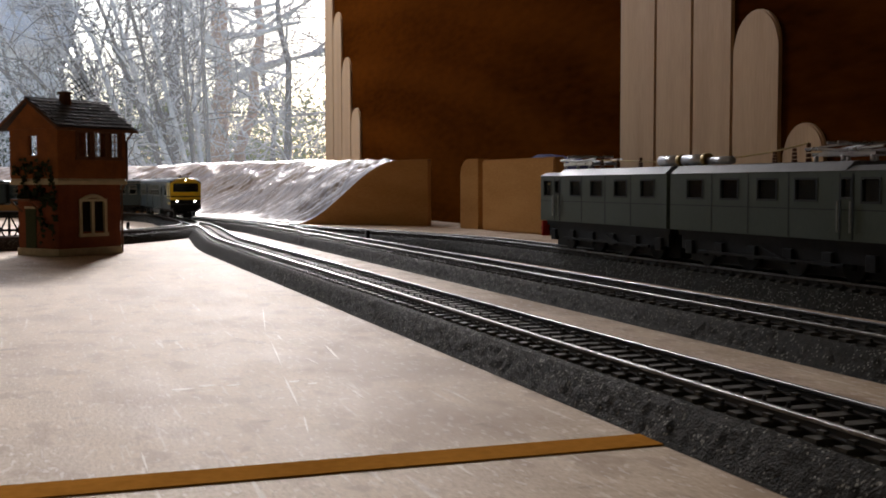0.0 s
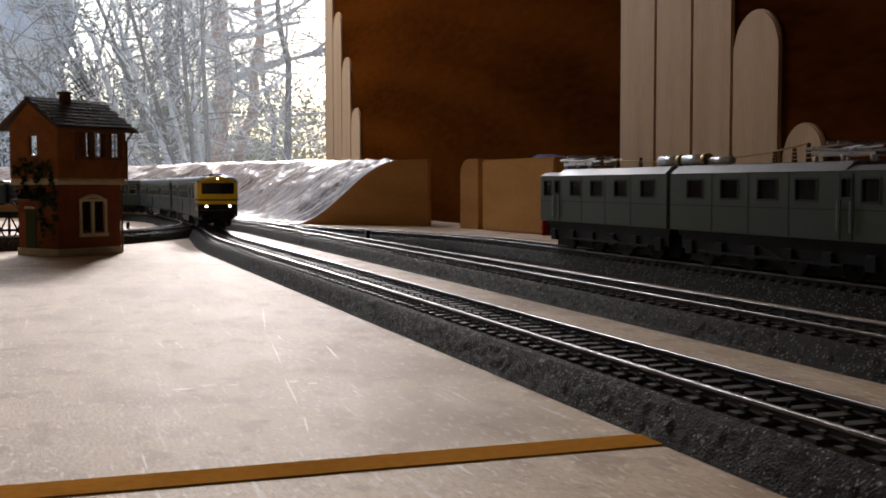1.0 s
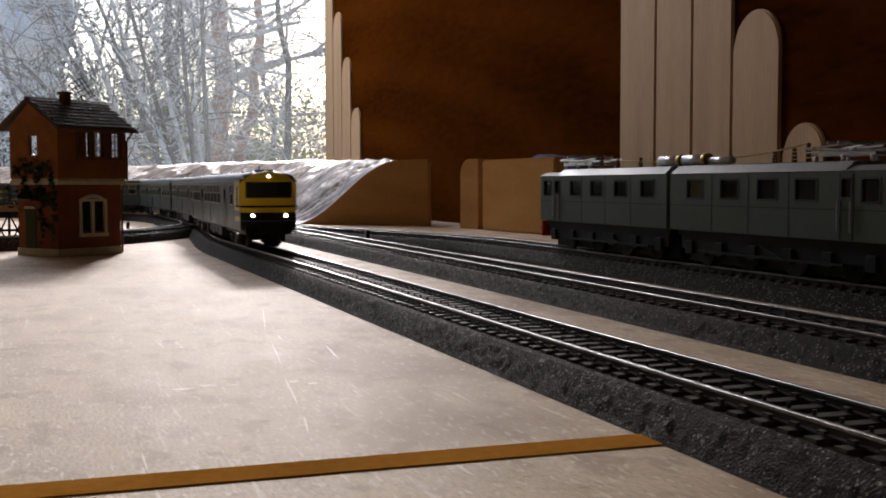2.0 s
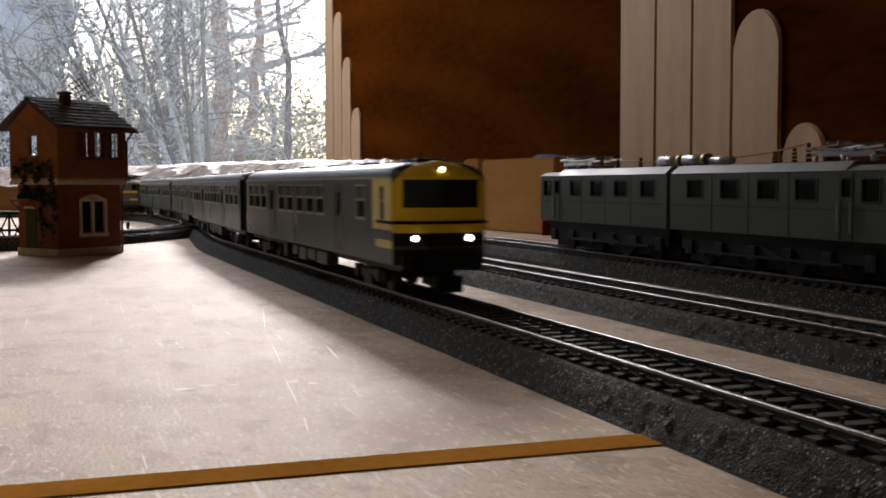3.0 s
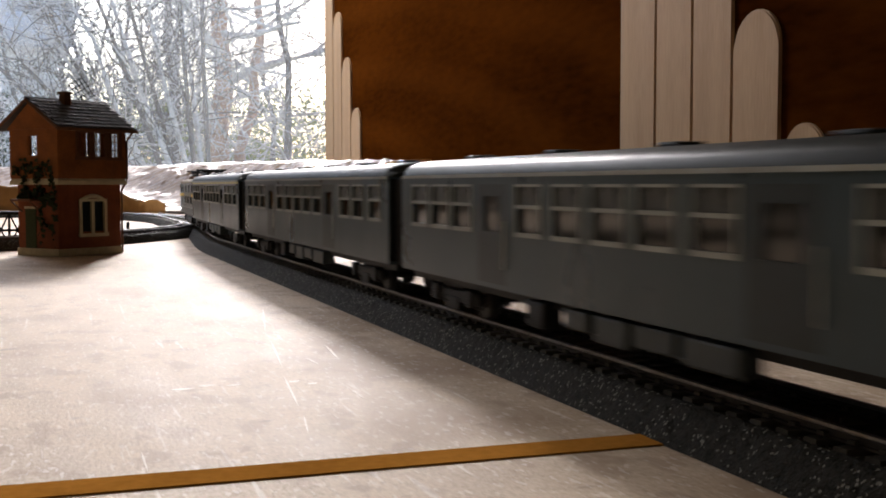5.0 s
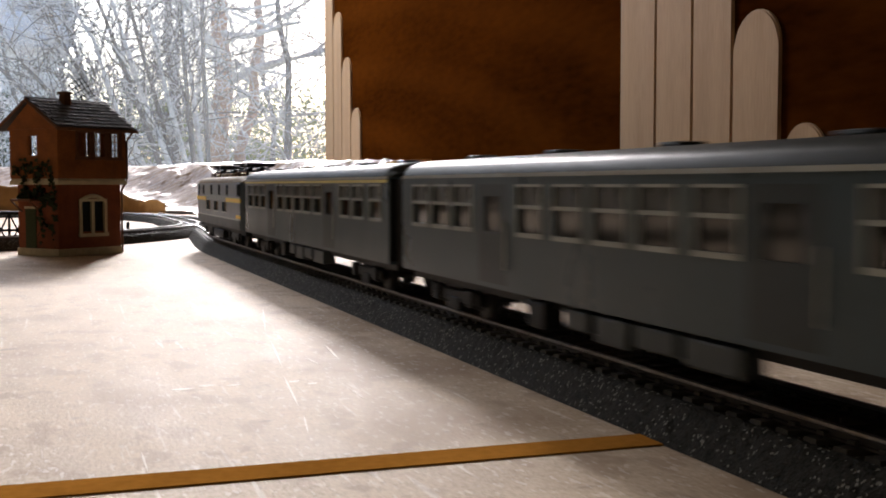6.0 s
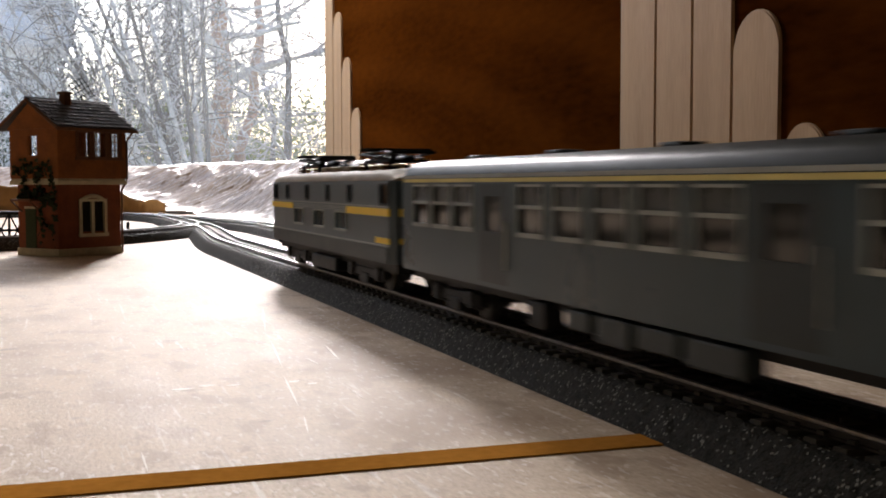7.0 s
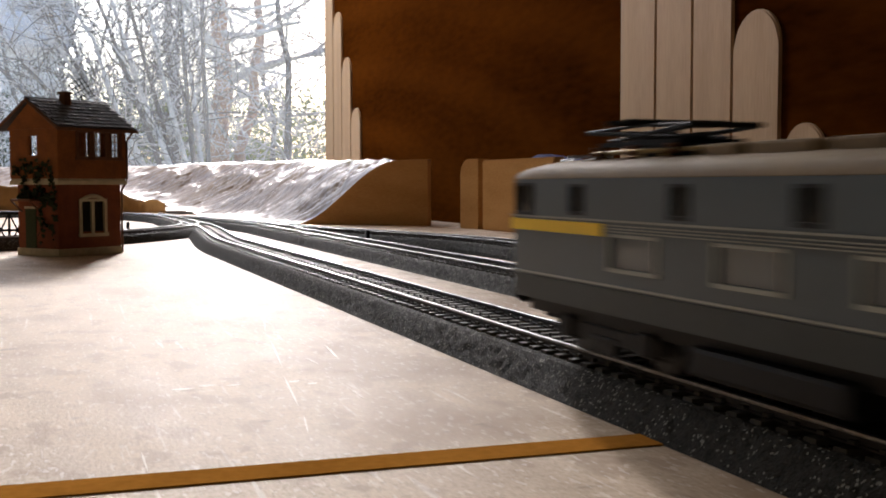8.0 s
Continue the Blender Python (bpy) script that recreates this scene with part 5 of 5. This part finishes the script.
    part("roof", bm, DM_ROOF, u, "grey chamfered roof")
    # cab nose
    ye = y1 if cab_end > 0 else y0
    bm = bmesh.new()
    for s in (-0.0085, 0.0, 0.0085):
        bx(bm, s - 0.0033, s + 0.0033, ye - 0.0006, ye + 0.0006, 0.0410, 0.0480, 0.0004)
    part("cab_windows", bm, GLASS_DARK, u)
    bm = bmesh.new()
    bx(bm, -0.0145, 0.0145, min(ye, ye + cab_end * 0.002), max(ye, ye + cab_end * 0.002), 0.0170, 0.0258, 0.0006)
    part("buffer_beam", bm, RED, u, "red buffer beam")
    for s in (-1, 1):
        bm = bmesh.new()
        rod(bm, (s * 0.0098, ye, 0.0212), (s * 0.0098, ye + cab_end * 0.0055, 0.0212), 0.0012, n=10)
        rod(bm, (s * 0.0098, ye + cab_end * 0.0055, 0.0212), (s * 0.0098, ye + cab_end * 0.0066, 0.0212), 0.0028, n=14)
        part("buffer", bm, BLACK, u)
    # running gear: frame, large driving wheels and side rods
    bm = bmesh.new()
    for s in (-1, 1):
        bx(bm, s * 0.0112 - 0.0008, s * 0.0112 + 0.0008, y0 + 0.004, y1 - 0.004, 0.0175, 0.0240)
        for k in range(6):
            c = y0 + (y1 - y0) * (k + 0.5) / 6
            bx(bm, s * 0.0122 - 0.0012, s * 0.0122 + 0.0012, c - 0.0028, c + 0.0028, 0.0155, 0.0215, 0.0004)
    bx(bm, -0.0125, 0.0125, y0 + 0.002, y1 - 0.002, 0.0235, zb + 0.0002)
    bx(bm, -0.0062, 0.0062, y0 + 0.003, y1 - 0.003, 0.0120, 0.0236)
    part("frame", bm, UNDER, u)
    ws = [y0 + (y1 - y0) * f for f in ((0.14, 0.36, 0.58, 0.82) if cab_end > 0 else (0.18, 0.42, 0.64, 0.86))]
    for k, c in enumerate(ws):
        r = 0.0085 if 0 < k < 3 else 0.0062
        for s in (-1, 1):
            bm = bmesh.new()
            rod(bm, (s * GAUGE - 0.0011, c, SIDING_TOP + r), (s * GAUGE + 0.0011, c, SIDING_TOP + r), r, n=24)
            rod(bm, (s * (GAUGE + 0.0005), c, SIDING_TOP + r), (s * (GAUGE + 0.0030), c, SIDING_TOP + r), r * 0.35, r * 0.25, n=12)
            part("wheel", bm, UNDER if k % 2 else BLACK, u)
    bm = bmesh.new()
    for s in (-1, 1):
        bx(bm, s * 0.0135 - 0.0004, s * 0.0135 + 0.0004, ws[0], ws[3], 0.0165, 0.0176)
        rod(bm, (s * 0.0135, ws[1], 0.0171), (s * 0.0135, (ws[1] + ws[2]) / 2, 0.0215), 0.0006, n=6)
    part("side_rod", bm, UNDER, u)
    return u


def build_parked_loco():
    t = empty("parked_locomotive", "grey-green double electric locomotive standing on the siding", "locomotive")
    # local y runs along the siding; 0 lies at the joint of the halves
    dm_unit(t, 0.0018, 0.144, 1)
    dm_unit(t, -0.147, -0.0018, -1)
    bm = bmesh.new()
    bx(bm, -0.011, 0.011, -0.0017, 0.0017, 0.026, 0.050)
    part("bellows", bm, BLACK, t, "black bellows between the halves")
    zr = 0.0552
    for a, b in ((0.0065, 0.0235), (-0.0150, 0.0020)):
        bm = bmesh.new()
        rod(bm, (-0.006, a, zr + 0.0026), (-0.006, b, zr + 0.0026), 0.0025, n=18)
        tk = part("air_tank", bm, SILVER, t, "silver roof air tank")
        bm = bmesh.new()
        rod(bm, (-0.006, a - 0.003, zr + 0.0026), (-0.006, a, zr + 0.0026), 0.0028, n=14)
        for y in (a + 0.003, b - 0.003):
            bx(bm, -0.0075, -0.0045, y - 0.0006, y + 0.0006, zr - 0.0004, zr + 0.0006)
        part("brass_band", bm, BRASS, tk, "brass tank end")
    for s in (-1, 1):
        yc = s * 0.112
        p = part("pantograph", bmesh.new(), FRAMEMETAL, t, "silver folded pantograph")
        bm = bmesh.new()
        for q in (-1, 1):
            bx(bm, q * 0.0075 - 0.0005, q * 0.0075 + 0.0005, yc - 0.018, yc + 0.018, zr + 0.0020, zr + 0.0034)
            for yy in (yc - 0.016, yc, yc + 0.016):
                rod(bm, (q * 0.0075, yy, zr - 0.0004), (q * 0.0075, yy, zr + 0.0022), 0.0009, n=8)
        for yy in (yc - 0.016, yc + 0.016):
            bx(bm, -0.0075, 0.0075, yy - 0.0006, yy + 0.0006, zr + 0.0020, zr + 0.0032)
        part("base_frame", bm, SILVER, p)
        for q in (-1, 1):
            bm = bmesh.new()
            rod(bm, (q * 0.006, yc - 0.014, zr + 0.0036), (q * 0.008, yc + 0.022, zr + 0.0050), 0.0005, n=6)
            rod(bm, (q * 0.006, yc + 0.014, zr + 0.0036), (q * 0.008, yc - 0.022, zr + 0.0050), 0.0005, n=6)
            rod(bm, (q * 0.008, yc + 0.022, zr + 0.0050), (q * 0.004, yc, zr + 0.0066), 0.0004, n=6)
            part("arm", bm, SILVER, p)
        for d in (-0.003, 0.003):
            bm = bmesh.new()
            rod(bm, (-0.0125, yc + d, zr + 0.0068), (0.0125, yc + d, zr + 0.0068), 0.0006, n=6)
            part("contact_bar", bm, SILVER, p)
    # roof line on insulators, and the insulators
    pts = [(-0.088, 0.0075), (-0.066, 0.0048), (-0.036, 0.0028)]
    for (a, za), (b, zb2) in zip(pts, pts[1:]):
        bm = bmesh.new()
        rod(bm, (-0.005, a, zr + za), (-0.005, b, zr + zb2), 0.0004, n=6)
        part("roof_line", bm, BRASS, t)
    bm = bmesh.new()
    rod(bm, (-0.005, 0.024, zr + 0.0022), (-0.005, 0.088, zr + 0.0042), 0.0004, n=6)
    part("roof_line", bm, BRASS, t)
    part("roof_pipe", rod(bmesh.new(), (-0.006, -0.0370, zr + 0.0020), (-0.006, -0.0185, zr + 0.0020), 0.0017, n=12), SILVER, t)
    for y, h in ((-0.088, 0.0078), (-0.066, 0.0050), (-0.079, 0.006), (0.046, 0.0050), (0.070, 0.0045), (0.088, 0.006)):
        bm = bmesh.new()
        for k in range(4):
            rod(bm, (-0.005, y, zr + h * k / 4), (-0.005, y, zr + h * (k + 0.8) / 4), 0.0012 - 0.0001 * k, n=10)
        part("insulator", bm, TIMBER, t)
    t.matrix_basis = pose(X3, 0.4683, 0)


# ---- garden ----
GROUND = -1.25


class Limbs:
    """Collects tapered tubes into one mesh."""

    def __init__(self):
        self.vs, self.fs = [], []

    def tube(self, pts, radii, n):
        first = len(self.vs)
        for i, p in enumerate(pts):
            d = (pts[min(i + 1, len(pts) - 1)] - pts[max(i - 1, 0)]).normalized()
            u = d.orthogonal().normalized()
            w = d.cross(u)
            for k in range(n):
                a = 6.2832 * k / n
                self.vs.append(tuple(p + radii[i] * (u * math.cos(a) + w * math.sin(a))))
        for i in range(len(pts) - 1):
            for k in range(n):
                a, b = first + i * n, first + (i + 1) * n
                self.fs.append((a + k, a + (k + 1) % n, b + (k + 1) % n, b + k))

    def grow(self, rnd, base, way, length, radius, depth, droop=0.0):
        n = 5 if depth > 0 else 3
        pts, rad, d = [Vector(base)], [radius], Vector(way).normalized()
        for i in range(n):
            d = (d + Vector((rnd.gauss(0, 0.13), rnd.gauss(0, 0.13), rnd.gauss(0, 0.11) - droop))).normalized()
            pts.append(pts[-1] + d * (length / n))
            rad.append(radius * (1 - 0.7 * (i + 1) / n))
        self.tube(pts, rad, 6 if depth > 2 else 4 if depth > 0 else 3)
        if depth > 0:
            for k in range(rnd.randint(3, 5)):
                i = rnd.randint(1, n)
                side = Vector((rnd.gauss(0, 1), rnd.gauss(0, 0.7), rnd.gauss(0.1, 0.8))).normalized()
                self.grow(rnd, pts[i], d * 0.6 + side, length * rnd.uniform(0.4, 0.72), max(rad[i] * 0.6, 0.004), depth - 1, droop)

    def data(self, name, m):
        me = bpy.data.meshes.new(name)
        me.from_pydata(self.vs, [], self.fs)
        me.materials.append(m)
        for p in me.polygons:
            p.use_smooth = True
        return me


def leaf_cloud(rnd, centres, count, size, m):
    vs, fs = [], []
    for c, r in centres:
        for _ in range(count):
            p = Vector(c) + Vector((rnd.gauss(0, r), rnd.gauss(0, r), rnd.gauss(0, r * 0.6)))
            u = Vector((rnd.uniform(-1, 1), rnd.uniform(-1, 1), rnd.uniform(-1, 1))).normalized()
            w = u.orthogonal().normalized()
            s = size * rnd.uniform(0.5, 1.5)
            b = len(vs)
            vs += [tuple(p + u * s), tuple(p + w * s * 0.35), tuple(p - u * s), tuple(p - w * s * 0.35)]
            fs.append((b, b + 1, b + 2, b + 3))
    me = bpy.data.meshes.new("crown")
    me.from_pydata(vs, [], fs)
    me.materials.append(m)
    return me


def build_tree(x, y, height, radius, seed, bark, label, lean=(0.0, 0.0), leaves=None, limbs=11, first=0.16, depth=3, droop=0.0, twig=None):
    rnd = random.Random(seed)
    t = empty("tree", label, "tree", "garden trees")
    pts, rad = [], []
    for i in range(13):
        f = i / 12
        pts.append(Vector((x + lean[0] * f + rnd.gauss(0, 0.03), y + lean[1] * f, GROUND - 0.02 + height * f)))
        rad.append(radius * (1.1 - 0.85 * f))
    trunk = Limbs()
    trunk.tube(pts, rad, 12)
    part("trunk", None, None, t, data=trunk.data("trunk", bark))
    crown = Limbs()
    for k in range(limbs):
        f = first + (0.96 - first) * (k + rnd.random()) / limbs
        i = min(int(f * 12), 11)
        p = pts[i].lerp(pts[i + 1], f * 12 - i)
        a = rnd.uniform(0, 6.28)
        crown.grow(rnd, p, (math.cos(a), 0.6 * math.sin(a), rnd.uniform(-0.35, 0.8)), height * rnd.uniform(0.18, 0.36), max(radius * rnd.uniform(0.2, 0.4), 0.010), depth, droop)
    part("limbs", None, None, t, data=crown.data("limbs", twig or TWIG))
    if leaves:
        tagged(part("crown", None, None, t, data=leaf_cloud(rnd, *leaves)), kind="stuff")


def extrude_board(x0, x1, y, z, h):
    """One lapped weatherboard: its foot stands proud of its head."""
    bm = bmesh.new()
    a, b = [[bm.verts.new((x, y - d, z + e)) for d, e in ((0.0, 0.0), (0.035, 0.0), (0.008, h), (0.0, h))] for x in (x0, x1)]
    for i in range(4):
        bm.faces.new((a[i], b[i], b[(i + 1) % 4], a[(i + 1) % 4]))
    bm.faces.new(a[::-1])
    bm.faces.new(b)
    return bm


def build_garden():
    bm = bmesh.new()
    n = 40
    g = [[bm.verts.new((-60 + 120 * i / n, 2.95 + 400 * (j / n) ** 2, GROUND + 0.04 * noise.noise(Vector((i, j, 0))))) for j in range(n + 1)] for i in range(n + 1)]
    for i in range(n):
        for j in range(n):
            bm.faces.new((g[i][j], g[i + 1][j], g[i + 1][j + 1], g[i][j + 1]))
    tagged(new("ground", mesh("ground", bm, GRASS)), "winter lawn of the garden", "lawn", kind="structure")
    build_tree(1.42, 10.0, 4.4, 0.12, 3, BARK_RED, "red-barked garden tree with a thick trunk", (0.06, 0.0), None, 10, 0.42, 3)
    build_tree(1.52, 9.9, 3.9, 0.065, 5, BARK_RED, "pale second stem beside the red-barked trunk", (0.35, 0.0), None, 8, 0.3, 3)
    build_tree(2.02, 9.6, 4.0, 0.042, 11, BARK, "slender bare garden tree with thin twigs", (-0.12, 0.1), None, 22, 0.12, 3)
    build_tree(1.10, 10.6, 4.4, 0.06, 21, BARK, "dark bare garden tree beside the red trunk", (0.05, 0.2), None, 14, 0.14, 3, 0.02)
    build_tree(1.28, 11.0, 4.2, 0.034, 23, BARK, "thin dark garden tree behind the red trunk", (-0.1, 0.1), None, 16, 0.14, 2, 0.02)
    build_tree(0.62, 9.8, 4.3, 0.03, 31, BARK, "bare garden tree with arching limbs", (-0.9, 0.1), None, 14, 0.1, 2, 0.03)
    build_tree(0.78, 11.6, 4.4, 0.035, 51, BARK, "evergreen garden tree with ragged dark foliage", (0.0, 0.0), ([((0.75, 11.2, 0.95), 0.14), ((0.5, 11.2, 0.75), 0.16), ((1.0, 11.2, 1.15), 0.13), ((0.42, 11.2, 1.05), 0.14), ((0.85, 11.2, 0.55), 0.18), ((1.2, 11.2, 0.8), 0.14)], 520, 0.022, FOLIAGE), 14, 0.2, 3)
    build_tree(0.95, 9.3, 3.9, 0.028, 93, BARK, "bare garden tree leaning far over with long straight limbs", (-1.15, 0.1), None, 13, 0.1, 2)
    build_tree(0.35, 9.5, 3.8, 0.024, 97, BARK, "thin leaning bare garden tree with whippy twigs", (-1.0, 0.0), None, 11, 0.1, 2)
    build_tree(0.0, 10.4, 4.3, 0.022, 41, BARK, "bare garden tree with crossing limbs", (0.9, 0.0), None, 12, 0.12, 2)
    build_tree(2.55, 12.4, 4.8, 0.035, 61, BARK, "bare garden tree beyond the shrubs", (-0.5, 0.0), None, 20, 0.12, 2)
    build_tree(-0.35, 12.6, 4.8, 0.025, 71, BARK, "grey bare garden tree near the house", (1.1, 0.0), None, 10, 0.12, 2)
    build_tree(1.95, 13.4, 4.8, 0.035, 81, BARK, "bare garden tree far behind the red trunk", (-0.4, 0.0), None, 20, 0.12, 2)
    for k, (x, y, m, lab) in enumerate(((0.6, 14.5, FOLIAGE, "dark evergreen garden shrub"), (1.5, 14.0, FOLIAGE_PALE, "yellow-green leafy garden shrub"), (2.4, 13.6, FOLIAGE_PALE, "sunlit yellow-green garden shrub"), (3.2, 14.4, FOLIAGE_PALE, "sunlit yellow-green garden shrub"), (-0.4, 15.0, FOLIAGE, "dark evergreen garden shrub by the house"))):
        rnd = random.Random(90 + k)
        t = empty("shrub", lab, "shrub", "garden shrubs")
        stems = Limbs()
        for q in range(9):
            stems.grow(rnd, (x + rnd.gauss(0, 0.1), y + rnd.gauss(0, 0.1), GROUND - 0.02), (rnd.gauss(0, 0.4), rnd.gauss(0, 0.3), 1), 1.7, 0.02, 1)
        part("stems", None, None, t, data=stems.data("stems", BARK))
        tagged(part("crown", None, None, t, data=leaf_cloud(rnd, [((x + rnd.gauss(0, 0.5), y + rnd.gauss(0, 0.25), GROUND + rnd.uniform(0.3, 2.4)), 0.28) for _ in range(14)], 260, 0.04, m)), kind="stuff")
    # added tall evergreen, unseen, whose crown filters the low sun off the near board
    rnd = random.Random(29)
    cl = [((rnd.uniform(1.8, 3.9), rnd.uniform(9.9, 10.8), rnd.uniform(4.0, 5.9)), 0.34) for _ in range(26)]
    build_tree(3.1, 10.4, 6.6, 0.14, 27, BARK, "tall evergreen added out of view, its spreading crown shading the near board", (-0.3, 0.0), (cl, 560, 0.05, FOLIAGE), 9, 0.62, 2)
    # a many-stemmed bush whose limbs fan out to one side
    rnd = random.Random(7)
    t = empty("bush", "many-stemmed bare bush with long slanting limbs", "shrub")
    for k in range(13):
        top = Vector((-0.75 + 0.13 * k + rnd.gauss(0, 0.06), 7.2 + rnd.gauss(0, 0.2), 1.25 + 0.1 * k))
        foot, knee = Vector((0.70 + 0.03 * k, 7.1, GROUND - 0.02)), Vector((0.42 + 0.045 * k, 7.1 + rnd.gauss(0, 0.08), 0.10 + rnd.gauss(0, 0.05)))
        pts = [foot, foot.lerp(knee, 0.5) + Vector((0.04, 0, 0)), knee] + [knee.lerp(top, f) + Vector((rnd.gauss(0, 0.02), 0, 0.06 * f * (1 - f))) for f in (0.25, 0.5, 0.75, 1.0)]
        lm = Limbs()
        lm.tube(pts, [0.024, 0.021, 0.017, 0.014, 0.012, 0.009, 0.006], 7)
        for q in range(9):
            f = rnd.uniform(0.0, 0.95)
            p = knee.lerp(top, f)
            lm.grow(rnd, p, (top - knee).normalized() + Vector((rnd.gauss(0, 0.7), rnd.gauss(0, 0.4), rnd.gauss(0, 0.5))), rnd.uniform(0.3, 0.8), 0.006, 2)
        part("limb", None, None, t, data=lm.data("limb", TWIG if k % 2 else BARK))
    # far wood that closes the garden
    rnd = random.Random(17)
    far = Limbs()
    for k in range(190):
        far.grow(rnd, (rnd.uniform(-4, 7), rnd.uniform(19, 24), GROUND - 0.02), (rnd.gauss(0, 0.6), 0, 1), rnd.uniform(1.8, 3.4), 0.02, 2)
    wood = tagged(new("far_wood", far.data("far_wood", BARK)), "grey tangle of bare far trees and hedge", "hedge", kind="stuff")
    cl = [((rnd.uniform(-4, 7), rnd.uniform(20, 24), GROUND + abs(rnd.gauss(0, 1.0))), 0.5) for _ in range(150)]
    part("thicket", None, None, wood, data=leaf_cloud(rnd, cl, 620, 0.07, THICKET))
    # neighbour's house
    t = empty("house", "pale rendered neighbouring house with a slate roof", "house")
    part("wall", bx(bmesh.new(), -6.0, 0.3, 18.0, 22.0, GROUND - 0.1, 2.1), HOUSEWALL, t)
    for r in range(20):
        part("weatherboard", extrude_board(-6.02, 0.32, 17.995, GROUND + 0.165 * r, 0.16), HOUSEWALL, t)
    rf = part("roof", bx(bmesh.new(), -6.2, 0.35, 18.6, 21.4, 2.1, 2.4), SLATE, t, "blue-grey slate roof")
    for r in range(18):
        f = r / 18
        bm = bmesh.new()
        vs = [bm.verts.new(c) for c in ((-6.3, 17.7 + 2.3 * f, 2.05 + 1.9 * f + 0.10), (0.5, 17.7 + 2.3 * f, 2.05 + 1.9 * f + 0.10), (0.5, 17.7 + 2.3 * (f + 0.07), 2.05 + 1.9 * (f + 0.07)), (-6.3, 17.7 + 2.3 * (f + 0.07), 2.05 + 1.9 * (f + 0.07)))]
        lo = [bm.verts.new(v.co - Vector((0, 0, 0.12))) for v in vs]
        for q in ((0, 1, 2, 3), (0, 4, 5, 1), (1, 5, 6, 2), (2, 6, 7, 3), (3, 7, 4, 0)):
            bm.faces.new([(vs + lo)[i] for i in q])
        part("slate_row", bm, SLATE, rf)
    for x in (-2.4, -0.9):
        w = part("window", bx(bmesh.new(), x - 0.45, x + 0.45, 17.93, 18.02, 0.2, 1.2), HOUSEWALL, t)
        part("pane", bx(bmesh.new(), x - 0.4, x + 0.4, 17.915, 17.927, 0.25, 1.15), BLACK, w)


# ---- build ----
build_room()
build_panelling()
build_table()
build_garden()
build_hill()
build_blocks()
build_tower()
build_trestle()
build_turnout_motor()
build_parked_loco()
TRAILER = build_trailer()
COACHES = [build_coach("light grey passenger coach with rows of framed windows", False)]
COACHES.append(build_coach("light grey passenger coach with rows of framed windows", False))
COACHES.append(build_coach("light grey passenger coach with a yellow class stripe behind the locomotive", True))
ENGINE = build_train_loco()
build_track(way_main(), "dark ballasted model track with nickel rails, running line", (0.08, 0.85))
build_track(way_second(), "dark ballasted model track with nickel rails, second line", (0.2, 1.05), -0.0002)
build_track(way_siding(), "dark ballasted model track with nickel rails, siding", (0.25, 1.0), 0.0009)
build_track(way_branch(), "curved ballasted model track branching off behind the signal box", None, 0.0004)

COUPLED = 0.015
# the nose along the main way, by the second
NOSE_T, NOSE_S = (0.0, 3.0, 3.5, 7.5, 8.0), (1.2500, 0.3560, 0.2127, -0.9833, -1.1398)


def motions():
    """The train runs along the main way, gathering a little speed at the last, the trailer leading."""
    rear = 0.0
    for ob, length, pivot in ((TRAILER, TRAILER_LENGTH, 0.1), (COACHES[0], LENGTH, 0.1), (COACHES[1], LENGTH, 0.1), (COACHES[2], LENGTH, 0.1), (ENGINE, LOCO_LEN, 0.058)):
        rows = []
        for k in range(81):
            t = k * 0.1
            s = float(np.interp(t, NOSE_T, NOSE_S)) + rear + length / 2
            a, b = on_main(s - pivot), on_main(s + pivot)
            m = (a + b) / 2
            d = b - a
            rows.append((t, pose(m.x, m.y, 0, 0, 0, math.degrees(math.atan2(d.y, d.x)) - 90)))
        walk(ob, rows)
        rear += length + (COUPLED if ob is not COACHES[2] else 0.0115)


motions()
